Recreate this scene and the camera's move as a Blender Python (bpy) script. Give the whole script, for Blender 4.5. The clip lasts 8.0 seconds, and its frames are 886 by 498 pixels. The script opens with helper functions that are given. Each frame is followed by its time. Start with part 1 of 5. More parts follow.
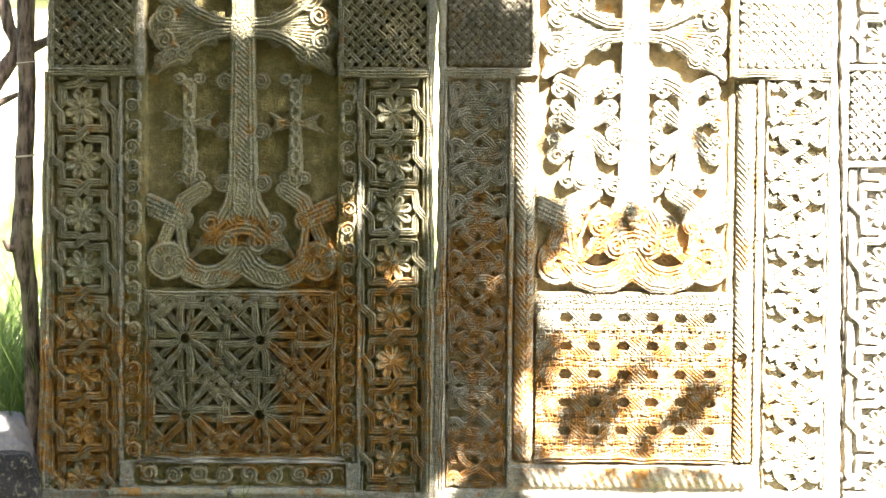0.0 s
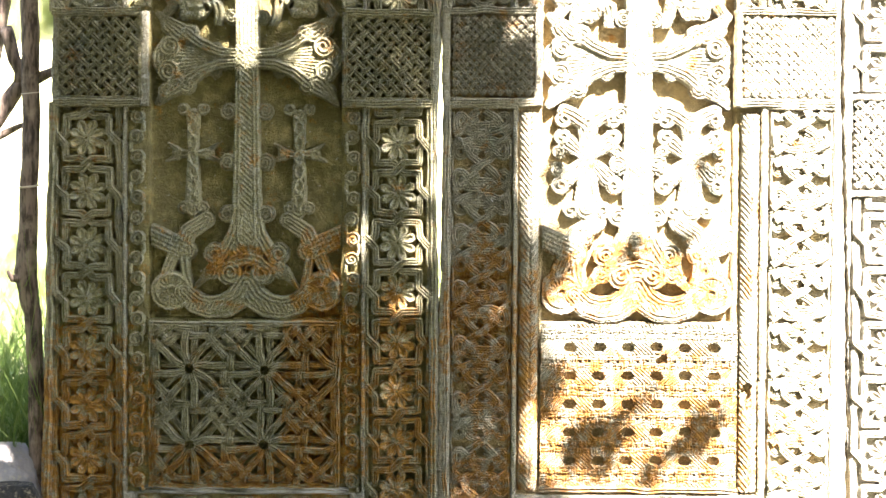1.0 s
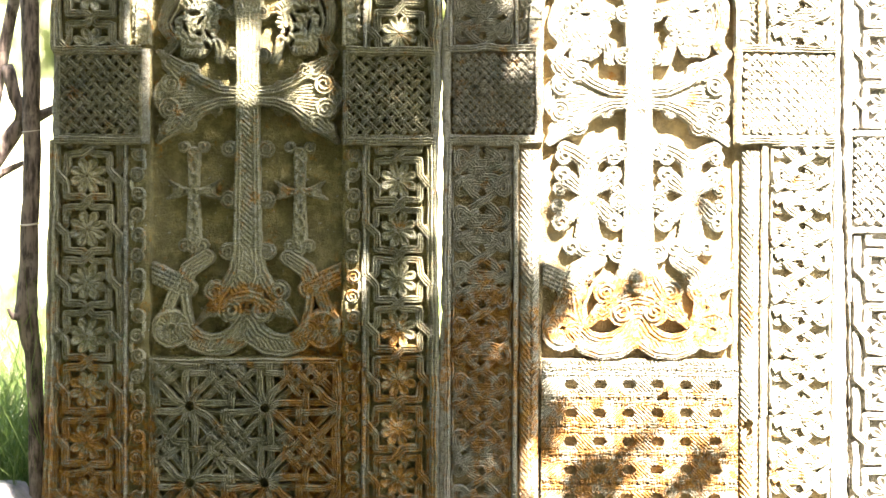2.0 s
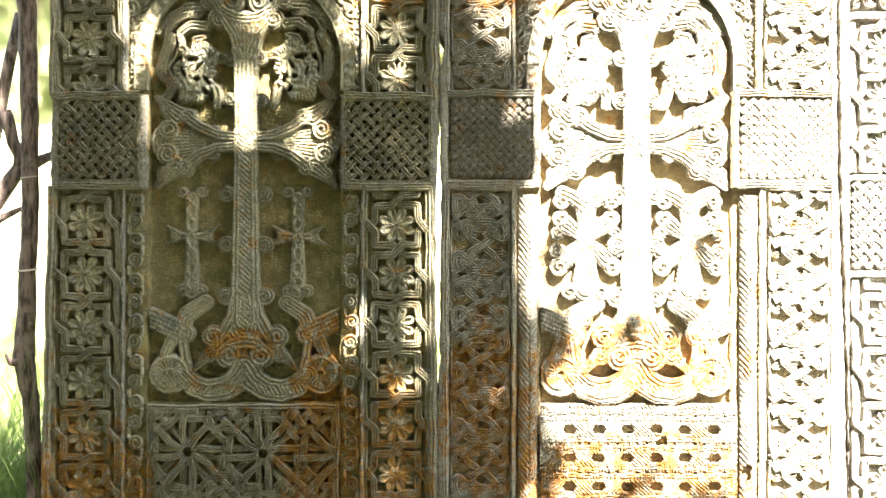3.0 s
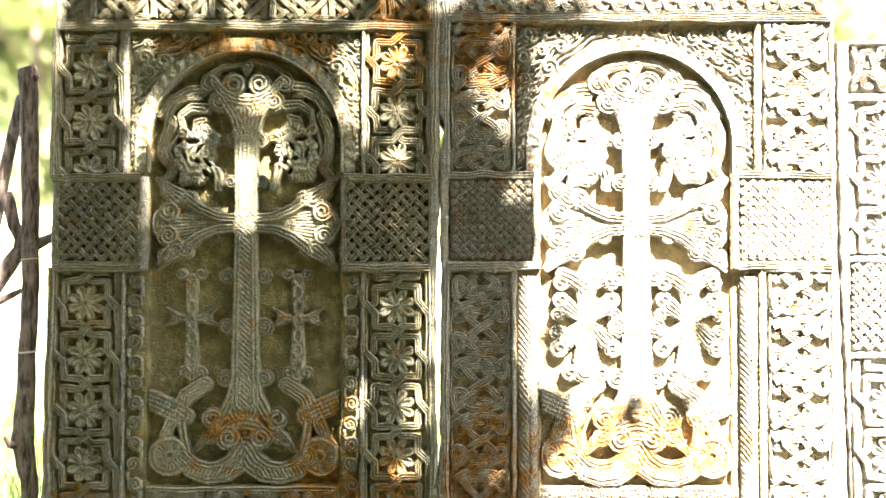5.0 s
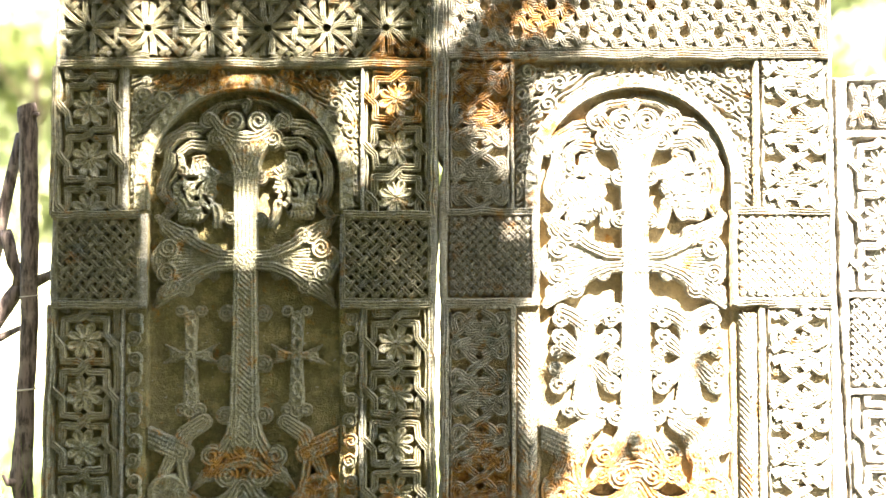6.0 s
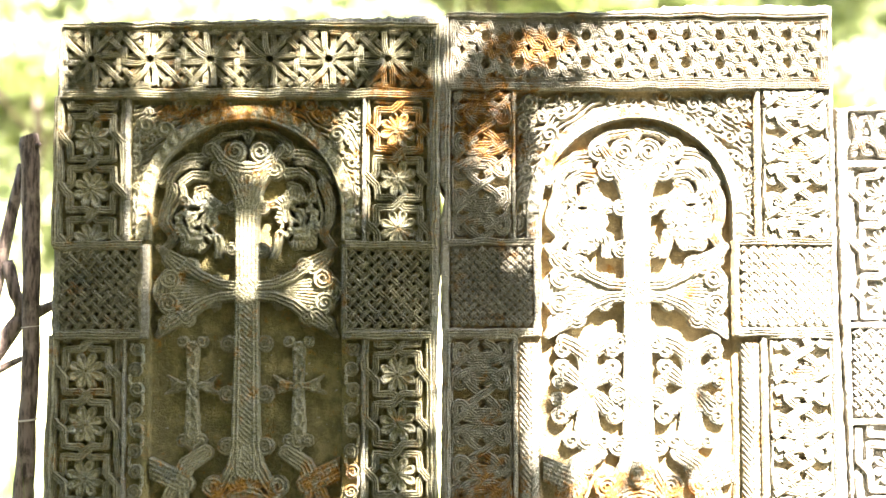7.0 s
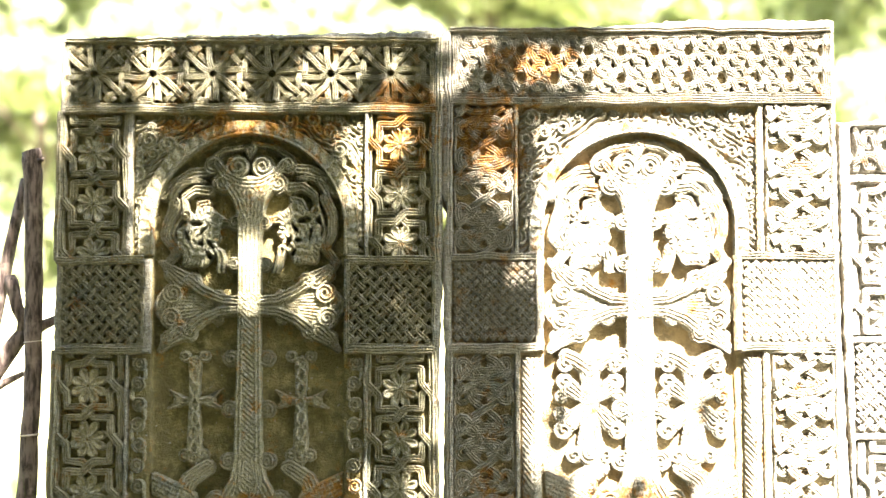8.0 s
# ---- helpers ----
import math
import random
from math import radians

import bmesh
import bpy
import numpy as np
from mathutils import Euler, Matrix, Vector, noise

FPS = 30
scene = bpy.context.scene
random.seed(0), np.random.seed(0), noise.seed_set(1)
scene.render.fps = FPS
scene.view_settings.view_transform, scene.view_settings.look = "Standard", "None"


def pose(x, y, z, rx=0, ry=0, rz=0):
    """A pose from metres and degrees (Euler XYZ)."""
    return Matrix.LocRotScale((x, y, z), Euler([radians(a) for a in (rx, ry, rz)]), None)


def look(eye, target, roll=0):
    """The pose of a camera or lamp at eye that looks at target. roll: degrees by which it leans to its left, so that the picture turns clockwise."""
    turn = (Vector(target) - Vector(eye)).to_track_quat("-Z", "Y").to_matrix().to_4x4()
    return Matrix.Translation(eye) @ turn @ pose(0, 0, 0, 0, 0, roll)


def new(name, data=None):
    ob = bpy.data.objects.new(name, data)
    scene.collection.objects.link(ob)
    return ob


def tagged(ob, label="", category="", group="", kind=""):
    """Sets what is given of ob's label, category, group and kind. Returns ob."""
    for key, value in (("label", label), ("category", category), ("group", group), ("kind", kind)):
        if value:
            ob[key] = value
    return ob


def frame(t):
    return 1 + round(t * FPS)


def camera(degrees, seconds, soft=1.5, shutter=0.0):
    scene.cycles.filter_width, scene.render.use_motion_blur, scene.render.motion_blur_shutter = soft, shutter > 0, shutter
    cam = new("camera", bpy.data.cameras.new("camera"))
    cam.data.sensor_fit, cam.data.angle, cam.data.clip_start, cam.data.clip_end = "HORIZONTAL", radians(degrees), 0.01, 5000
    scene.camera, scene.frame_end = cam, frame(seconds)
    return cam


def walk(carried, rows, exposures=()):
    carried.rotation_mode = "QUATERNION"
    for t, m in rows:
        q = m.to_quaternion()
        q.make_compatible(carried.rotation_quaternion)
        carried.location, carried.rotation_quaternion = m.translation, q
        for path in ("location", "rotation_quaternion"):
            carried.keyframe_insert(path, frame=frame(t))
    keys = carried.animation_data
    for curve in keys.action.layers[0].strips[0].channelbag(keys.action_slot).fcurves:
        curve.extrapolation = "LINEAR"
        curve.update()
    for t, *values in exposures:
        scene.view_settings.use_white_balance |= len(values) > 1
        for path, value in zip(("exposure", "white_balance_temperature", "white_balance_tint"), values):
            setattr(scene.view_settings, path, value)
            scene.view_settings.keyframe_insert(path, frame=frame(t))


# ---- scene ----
# A tripod camera tilts up along two carved cross-stones.
import collections

cam = camera(26.0, 8.0)
EYE = (0.0, -4.7, 0.86)
TURNS = [
    (0.0, 87.1, -0.449, 0.023), (0.5, 87.509, -0.437, 0.083), (1.0, 87.992, -0.366, 0.138),
    (1.5, 88.5, -0.321, 0.162), (3.0, 90.44, -0.149, 0.093), (3.5, 91.087, -0.121, 0.083),
    (4.0, 91.756, -0.117, 0.097), (4.5, 92.319, -0.12, 0.107), (6.0, 93.97, -0.002, 0.075),
    (6.5, 94.457, 0.013, 0.092), (7.0, 94.875, 0.023, 0.129), (7.5, 95.131, 0.014, 0.171),
    (8.0, 95.313, 0.027, 0.202),
]
walk(cam, [(t, pose(*EYE, rx, ry, rz)) for t, rx, ry, rz in TURNS], [(0.0, 4.2, 7450, 14), (8.0, 4.2, 7450, 14)])
cam.data.dof.use_dof = True
cam.data.dof.focus_distance = 4.7
cam.data.dof.aperture_fstop = 2.2

# ---------------------------------------------------------------- light
TO_SUN = Vector((0.34, -0.64, 0.78)).normalized()
world = bpy.data.worlds.new("sky")
scene.world = world
world.use_nodes = True
sky = world.node_tree.nodes.new("ShaderNodeTexSky")
sky.sky_type = "NISHITA"
sky.sun_disc = False
sky.sun_elevation = math.asin(TO_SUN.z)
sky.sun_rotation = math.atan2(TO_SUN.x, TO_SUN.y)
back = world.node_tree.nodes["Background"]
world.node_tree.links.new(sky.outputs[0], back.inputs[0])
back.inputs[1].default_value = 0.070
sun_data = bpy.data.lights.new("sun", "SUN")
sun_data.energy = 4.4
sun_data.angle = radians(0.53)
sun_data.color = (1.0, 0.965, 0.985)
sun = new("sun", sun_data)
sun.matrix_world = look(TO_SUN * 30, (0, 0, 0))


# ---------------------------------------------------------------- materials
def material(name, rough=0.9):
    m = bpy.data.materials.new(name)
    m.use_nodes = True
    nt = m.node_tree
    p = nt.nodes["Principled BSDF"]
    p.inputs["Roughness"].default_value = rough
    p.inputs["Specular IOR Level"].default_value = 0.25
    return m, nt, p


def node(nt, kind, **values):
    n = nt.nodes.new(kind)
    for key, value in values.items():
        n.inputs[key.replace("_", " ")].default_value = value
    return n


def grain(nt, place, scale, detail=5.0, rough=0.6):
    n = node(nt, "ShaderNodeTexNoise", Scale=scale, Detail=detail, Roughness=rough)
    nt.links.new(place, n.inputs["Vector"])
    return n.outputs["Fac"]


def step(nt, fac, low, high):
    n = nt.nodes.new("ShaderNodeMapRange")
    n.interpolation_type = "SMOOTHSTEP"
    n.inputs["From Min"].default_value, n.inputs["From Max"].default_value = min(low, high), max(low, high)
    if low > high:
        n.inputs["To Min"].default_value, n.inputs["To Max"].default_value = 1.0, 0.0
    nt.links.new(fac, n.inputs["Value"])
    return n.outputs["Result"]


def maths(nt, op, a, b):
    n = nt.nodes.new("ShaderNodeMath")
    n.operation = op
    for i, v in enumerate((a, b)):
        if isinstance(v, (int, float)):
            n.inputs[i].default_value = v
        else:
            nt.links.new(v, n.inputs[i])
    return n.outputs[0]


def blend(nt, fac, a, b):
    n = nt.nodes.new("ShaderNodeMix")
    n.data_type = "RGBA"
    if isinstance(fac, (int, float)):
        n.inputs["Factor"].default_value = fac
    else:
        nt.links.new(fac, n.inputs["Factor"])
    for i, v in ((6, a), (7, b)):
        if isinstance(v, tuple):
            n.inputs[i].default_value = (*v, 1)
        else:
            nt.links.new(v, n.inputs[i])
    return n.outputs[2]


def relief_bump(nt, p, fac, strength, distance):
    b = nt.nodes.new("ShaderNodeBump")
    b.inputs["Strength"].default_value, b.inputs["Distance"].default_value = strength, distance
    nt.links.new(fac, b.inputs["Height"])
    nt.links.new(b.outputs[0], p.inputs["Normal"])


def stone_material(name, light, dark, lichen_zones, lichen_low, ground=(0.15, 0.12, 0.06), patina_shade=0.0):
    """Weathered tuff: two greys, pale crust, green algae and patches of orange lichen in zones (x, z, half width, half height)."""
    m, nt, p = material(name, 0.92)
    place = nt.nodes.new("ShaderNodeNewGeometry").outputs["Position"]
    big, mid, fine = grain(nt, place, 5.0), grain(nt, place, 26.0), grain(nt, place, 190.0, 3.0)
    col = blend(nt, step(nt, big, 0.35, 0.65), dark, light)
    col = blend(nt, maths(nt, "MULTIPLY", step(nt, mid, 0.52, 0.72), 0.55), col, (0.33, 0.34, 0.30))
    col = blend(nt, maths(nt, "MULTIPLY", step(nt, grain(nt, place, 13.0), 0.55, 0.7), 0.6), col, (0.125, 0.16, 0.125))
    col = blend(nt, maths(nt, "MULTIPLY", step(nt, fine, 0.42, 0.7), 0.55), col, (0.085, 0.08, 0.06))
    speck = grain(nt, place, 430.0, 2.0)
    col = blend(nt, maths(nt, "MULTIPLY", step(nt, speck, 0.54, 0.66), 0.5), col, (0.50, 0.49, 0.43))
    col = blend(nt, maths(nt, "MULTIPLY", step(nt, speck, 0.44, 0.33), 0.4), col, (0.05, 0.048, 0.035))
    pits = grain(nt, place, 95.0, 6.0, 0.75)
    col = blend(nt, maths(nt, "MULTIPLY", step(nt, pits, 0.53, 0.64), 0.6), col, (0.44, 0.44, 0.39))
    col = blend(nt, maths(nt, "MULTIPLY", step(nt, pits, 0.46, 0.36), 0.55), col, (0.07, 0.07, 0.05))
    # the sunk grounds turn browner: some patina, some shade put into the colour
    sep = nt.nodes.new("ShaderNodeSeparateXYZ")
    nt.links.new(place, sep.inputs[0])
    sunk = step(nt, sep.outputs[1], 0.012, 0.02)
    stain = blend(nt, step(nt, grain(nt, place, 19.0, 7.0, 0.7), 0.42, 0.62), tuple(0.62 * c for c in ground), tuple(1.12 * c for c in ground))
    col = blend(nt, maths(nt, "MULTIPLY", sunk, patina_shade), col, stain)
    # orange lichen
    total = None
    for x, z, hw, hh in lichen_zones:
        dx = maths(nt, "DIVIDE", maths(nt, "SUBTRACT", sep.outputs[0], x), hw)
        dz = maths(nt, "DIVIDE", maths(nt, "SUBTRACT", sep.outputs[2], z), hh)
        r = maths(nt, "ADD", maths(nt, "MULTIPLY", dx, dx), maths(nt, "MULTIPLY", dz, dz))
        zone = step(nt, r, 1.5, 0.1)
        total = zone if total is None else maths(nt, "MAXIMUM", total, zone)
    spots = maths(nt, "ADD", grain(nt, place, 17.0, 8.0, 0.74), maths(nt, "MULTIPLY", total, 0.225) if total is not None else 0.0)
    mask = step(nt, spots, lichen_low, lichen_low + 0.12)
    orange = blend(nt, step(nt, grain(nt, place, 60.0), 0.35, 0.65), (0.25, 0.095, 0.010), (0.40, 0.19, 0.025))
    broken = step(nt, grain(nt, place, 38.0, 5.0, 0.75), 0.36, 0.56)
    col = blend(nt, maths(nt, "MULTIPLY", maths(nt, "MULTIPLY", mask, broken), 0.85), col, orange)
    # pale crust spots
    crust = step(nt, grain(nt, place, 75.0, 4.0), 0.66, 0.72)
    col = blend(nt, maths(nt, "MULTIPLY", crust, 0.5), col, (0.5, 0.5, 0.45))
    nt.links.new(col, p.inputs["Base Color"])
    rough = maths(nt, "ADD", maths(nt, "ADD", fine, maths(nt, "MULTIPLY", mid, 1.5)), maths(nt, "MULTIPLY", pits, 1.6))
    relief_bump(nt, p, rough, 0.9, 0.006)
    return m


# Tuff lightened for the sunny stones: part of the glare is in the colour.
STONE_L = stone_material("grey_green_tuff", (0.365, 0.335, 0.192), (0.212, 0.210, 0.118),
                         [(-0.90, 0.25, 0.16, 0.26), (-0.76, 0.2, 0.05, 0.25), (-0.30, 0.36, 0.12, 0.34), (-0.5, 0.14, 0.3, 0.07),
                          (-0.12, 1.6, 0.09, 0.13), (-0.5, 1.6, 0.25, 0.04), (-0.11, 0.3, 0.1, 0.3), (-0.3, 0.7, 0.08, 0.06), (-0.5, 0.66, 0.12, 0.04)], 0.54)
STONE_R = stone_material("pale_tuff", (0.41, 0.385, 0.296), (0.30, 0.28, 0.205),
                         [(0.09, 0.5, 0.12, 0.22), (0.18, 0.35, 0.06, 0.3), (0.1, 0.1, 0.12, 0.1), (0.45, 0.25, 0.4, 0.2), (0.1, 1.58, 0.08, 0.12),
                          (0.2, 1.76, 0.12, 0.05), (0.45, 0.62, 0.3, 0.1), (0.58, 0.24, 0.16, 0.12), (0.36, 0.2, 0.1, 0.1)], 0.53)
# Slab tuff duller than the straps; its recess tint holds patina and shade.
GROUND_L = stone_material("brown_patina_shade_tuff", (0.25, 0.235, 0.17), (0.18, 0.175, 0.13), [(-0.90, 0.25, 0.16, 0.26), (-0.30, 0.36, 0.12, 0.34)], 0.56, (0.245, 0.212, 0.088), 0.92)
GROUND_R = stone_material("ochre_patina_shade_tuff", (0.38, 0.35, 0.27), (0.29, 0.265, 0.20), [(0.09, 0.5, 0.12, 0.22), (0.1, 1.58, 0.13, 0.18)], 0.58, (0.50, 0.375, 0.19), 0.75)
STONE_N = stone_material("ochre_tuff", (0.44, 0.415, 0.36), (0.36, 0.335, 0.275), [(1.08, 1.5, 0.2, 0.1)], 0.75)


def plain_stone(name, a, b):
    m, nt, p = material(name, 0.95)
    place = nt.nodes.new("ShaderNodeNewGeometry").outputs["Position"]
    col = blend(nt, step(nt, grain(nt, place, 9.0), 0.35, 0.65), a, b)
    col = blend(nt, maths(nt, "MULTIPLY", step(nt, grain(nt, place, 70.0), 0.5, 0.75), 0.5), col, (0.35, 0.31, 0.20))
    nt.links.new(col, p.inputs["Base Color"])
    relief_bump(nt, p, maths(nt, "ADD", grain(nt, place, 110.0), maths(nt, "MULTIPLY", grain(nt, place, 30.0), 2.0)), 0.6, 0.006)
    return m


CRUST = plain_stone("pale_crust", (0.10, 0.10, 0.08), (0.44, 0.44, 0.42))
# Near-black rock: the shade of the hollow at the foot is in its colour.
ROCK_DARK = plain_stone("hollow_shade_rock", (0.014, 0.013, 0.012), (0.04, 0.037, 0.034))
ROCK = plain_stone("rock", (0.17, 0.165, 0.165), (0.30, 0.29, 0.30))


def leaf_material(name, a, b, through_light=0.3):
    m, nt, p = material(name, 0.6)
    info = nt.nodes.new("ShaderNodeNewGeometry")
    col = blend(nt, info.outputs["Random Per Island"], a, b)
    nt.links.new(col, p.inputs["Base Color"])
    tr = nt.nodes.new("ShaderNodeBsdfTranslucent")
    nt.links.new(col, tr.inputs[0])
    mix = nt.nodes.new("ShaderNodeMixShader")
    mix.inputs[0].default_value = through_light
    nt.links.new(p.outputs[0], mix.inputs[1])
    nt.links.new(tr.outputs[0], mix.inputs[2])
    nt.links.new(mix.outputs[0], nt.nodes["Material Output"].inputs[0])
    return m


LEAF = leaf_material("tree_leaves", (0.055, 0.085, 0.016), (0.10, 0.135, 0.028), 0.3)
# Far leaves paler than foliage, with the overexposed glare and haze coloured in.
LEAF_FAR = leaf_material("glare_pale_leaves", (0.31, 0.37, 0.18), (0.52, 0.57, 0.34), 0.5)
GRASS = leaf_material("grass_blades", (0.07, 0.13, 0.025), (0.15, 0.21, 0.06))


def bark_material(name, a, b):
    m, nt, p = material(name, 0.8)
    place = nt.nodes.new("ShaderNodeNewGeometry").outputs["Position"]
    tall = nt.nodes.new("ShaderNodeMapping")
    tall.inputs["Scale"].default_value = (1, 1, 0.22)
    nt.links.new(place, tall.inputs[0])
    streak = grain(nt, tall.outputs[0], 75.0)
    col = blend(nt, step(nt, streak, 0.38, 0.62), a, b)
    col = blend(nt, maths(nt, "MULTIPLY", step(nt, grain(nt, place, 14.0), 0.55, 0.7), 0.6), col, (0.30, 0.25, 0.20))
    nt.links.new(col, p.inputs["Base Color"])
    relief_bump(nt, p, streak, 0.5, 0.004)
    return m


BARK = bark_material("bark", (0.042, 0.031, 0.026), (0.19, 0.15, 0.125))
WIRE, _nt, _p = material("pale_twine", 0.6)
_p.inputs["Base Color"].default_value = (0.55, 0.5, 0.42, 1)

GROUND, _nt, _p = material("dry_meadow", 0.95)
_place = _nt.nodes.new("ShaderNodeNewGeometry").outputs["Position"]
_sep = _nt.nodes.new("ShaderNodeSeparateXYZ")
_nt.links.new(_place, _sep.inputs[0])
# Darkened near the stones to bounce less light; left pale behind to glare white.
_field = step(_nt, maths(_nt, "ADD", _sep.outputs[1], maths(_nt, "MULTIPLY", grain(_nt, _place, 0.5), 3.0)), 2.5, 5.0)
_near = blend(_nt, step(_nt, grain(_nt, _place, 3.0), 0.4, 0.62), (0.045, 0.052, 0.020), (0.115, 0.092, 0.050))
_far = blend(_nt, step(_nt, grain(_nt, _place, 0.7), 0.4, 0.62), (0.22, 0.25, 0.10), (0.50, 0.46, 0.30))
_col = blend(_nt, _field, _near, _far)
_col = blend(_nt, maths(_nt, "MULTIPLY", step(_nt, grain(_nt, _place, 9.0), 0.45, 0.7), 0.5), _col, (0.10, 0.15, 0.04))
_nt.links.new(_col, _p.inputs["Base Color"])
relief_bump(_nt, _p, grain(_nt, _place, 14.0), 0.6, 0.05)


# ---------------------------------------------------------------- mesh tools
def mesh_object(name, verts, faces, mat, parent=None, label="", smooth=True):
    me = bpy.data.meshes.new(name)
    verts = np.asarray(verts, dtype=np.float32).reshape(-1, 3)
    me.vertices.add(len(verts))
    me.vertices.foreach_set("co", verts.ravel())
    quads = np.asarray(faces, dtype=np.int32)
    me.loops.add(quads.size)
    me.loops.foreach_set("vertex_index", quads.ravel())
    me.polygons.add(len(quads))
    me.polygons.foreach_set("loop_start", np.arange(len(quads), dtype=np.int32) * quads.shape[1])
    me.update(calc_edges=True)
    me.validate()
    me.polygons.foreach_set("use_smooth", np.full(len(me.polygons), smooth))
    me.materials.append(mat)
    ob = new(name, me)
    if parent:
        ob.parent = parent
    if label:
        tagged(ob, label)
    return ob


def empty(name, label, category, group=""):
    ob = new(name)
    return tagged(ob, label, category, group)


def value_noise(x, z, size, seed):
    """Smooth noise in -1..1 on arrays, with cells of the given size."""
    r = np.random.RandomState(seed).rand(97, 89) * 2 - 1
    u, v = x / size + 50, z / size + 50
    i, j = np.floor(u).astype(int), np.floor(v).astype(int)
    a, b = u - i, v - j
    a, b = a * a * (3 - 2 * a), b * b * (3 - 2 * b)
    g = lambda p, q: r[p % 97, q % 89]
    return (g(i, j) * (1 - a) + g(i + 1, j) * a) * (1 - b) + (g(i, j + 1) * (1 - a) + g(i + 1, j + 1) * a) * b


def smooth01(t):
    t = np.clip(t, 0, 1)
    return t * t * (3 - 2 * t)


class Ribbons:
    """Ridged straps laid over a stone face; all those of one panel go into one mesh."""

    def __init__(self, base, cut=0.0105):
        self.base, self.cut, self.verts, self.faces = base, cut, [], []

    def add(self, pts, width, height=0.010, ridges=3, wave=None, inside=None, step=0.006, deep=0.022):
        pts = [np.array(p, float) for p in pts]
        line, run, total = [], [], 0.0
        for a, b in zip(pts, pts[1:]):
            n = max(1, int(round(np.linalg.norm(b - a) / step)))
            for k in range(n):
                line.append(a + (b - a) * k / n)
        line.append(pts[-1])
        line = np.array(line)
        if len(line) < 2:
            return
        line = line + 0.0030 * np.c_[value_noise(line[:, 0], line[:, 1], 0.045, 15), value_noise(line[:, 0], line[:, 1], 0.045, 16)]
        d = np.gradient(line, axis=0)
        d /= np.maximum(np.linalg.norm(d, axis=1, keepdims=True), 1e-9)
        side = np.c_[-d[:, 1], d[:, 0]]
        u = np.r_[0, np.cumsum(np.linalg.norm(np.diff(line, axis=0), axis=1))]
        lift = np.full(len(line), height) if wave is None else height + wave(u, line)
        lift = lift + 0.0020 * value_noise(line[:, 0], line[:, 1], 0.017, 5) + 0.0025 * value_noise(line[:, 0], line[:, 1], 0.07, 6)
        wear = 1 + 0.14 * value_noise(line[:, 0], line[:, 1], 0.03, 9)
        n = 4 * ridges + 1
        off = np.linspace(-0.5, 0.5, n)
        prof = -self.cut * (width / ridges / 0.0065) * (np.cos((off + 0.5) * ridges * 2 * np.pi) * 0.5 + 0.5) ** 1.5
        prof = prof - 0.0018 * np.abs(2 * off) ** 3
        off = np.r_[-0.53, off, 0.53]
        prof = np.r_[-deep - height, prof, -deep - height]
        rows = []
        for p, s, h, wr in zip(line, side, lift, wear):
            x, z = p[0] + s[0] * off * width * wr, p[1] + s[1] * off * width * wr
            y = self.base - (h + prof)
            y = np.minimum(y, self.base + 0.022)
            rows.append(np.c_[x, y, z])
        m = n + 2
        start = sum(len(v) for v in self.verts)
        keep = np.ones(len(line), bool) if inside is None else inside(line[:, 0], line[:, 1])
        self.verts.append(np.concatenate(rows))
        k = np.arange(m - 1)
        for i in range(len(line) - 1):
            if keep[i] and keep[i + 1]:
                a = start + i * m + k
                self.faces.append(np.c_[a, a + m, a + m + 1, a + 1])

    def weave(self, strands, width, height, swing=0.0042, ridges=3, inside=None, step=0.004):
        """Lay all strands over and under each other by turns, wherever two of them cross."""
        P, Q, own, at, length = [], [], [], [], []
        for k, pts in enumerate(strands):
            pts, u = np.array(pts, float), 0.0
            for a, b in zip(pts, pts[1:]):
                P.append(a), Q.append(b), own.append(k), at.append(u)
                u += float(np.linalg.norm(b - a))
            length.append(u)
        P, Q, own, at = np.array(P), np.array(Q), np.array(own), np.array(at)
        D = Q - P
        size = np.linalg.norm(D, axis=1)
        crossings, along = [], [[] for k in strands]
        for i in range(len(P)):
            E = P[i + 1:] - P[i]
            den = D[i, 0] * D[i + 1:, 1] - D[i, 1] * D[i + 1:, 0]
            den = np.where(np.abs(den) < 1e-9, np.inf, den)
            t = (E[:, 0] * D[i + 1:, 1] - E[:, 1] * D[i + 1:, 0]) / den
            v = (E[:, 0] * D[i, 1] - E[:, 1] * D[i, 0]) / den
            hit = np.nonzero((t > 1e-6) & (t <= 1) & (v > 1e-6) & (v <= 1) & np.isfinite(den))[0]
            for j in hit:
                if own[i + 1 + j] == own[i] and j < 1:
                    continue
                c = len(crossings)
                crossings.append(0)
                along[own[i]].append((at[i] + t[j] * size[i], c, 1))
                along[own[i + 1 + j]].append((at[i + 1 + j] + v[j] * size[i + 1 + j], c, -1))
        links = [[] for c in crossings]
        for row in along:
            row.sort()
            for (u, c, r), (u2, c2, r2) in zip(row, row[1:]):
                links[c].append((c2, -r * r2))
                links[c2].append((c, -r * r2))
        for first in range(len(crossings)):
            if crossings[first]:
                continue
            crossings[first], queue = 1, collections.deque([first])
            while queue:
                c = queue.popleft()
                for c2, turn in links[c]:
                    if not crossings[c2]:
                        crossings[c2] = crossings[c] * turn
                        queue.append(c2)
        for pts, row, total in zip(strands, along, length):
            us, vs = [], []
            for u, c, r in row:
                us.append(u), vs.append(crossings[c] * r)
            if us:
                wave = lambda u, l, us=us, vs=vs, total=total: swing * np.sin(np.pi / 2 * np.interp(u * total / max(u[-1], 1e-9), us, vs))
            else:
                wave = None
            self.add(pts, width, height, ridges, wave, inside, step)

    def make_each(self, name, mat, parent):
        """One part for each strap."""
        start = 0
        faces = np.concatenate(self.faces)
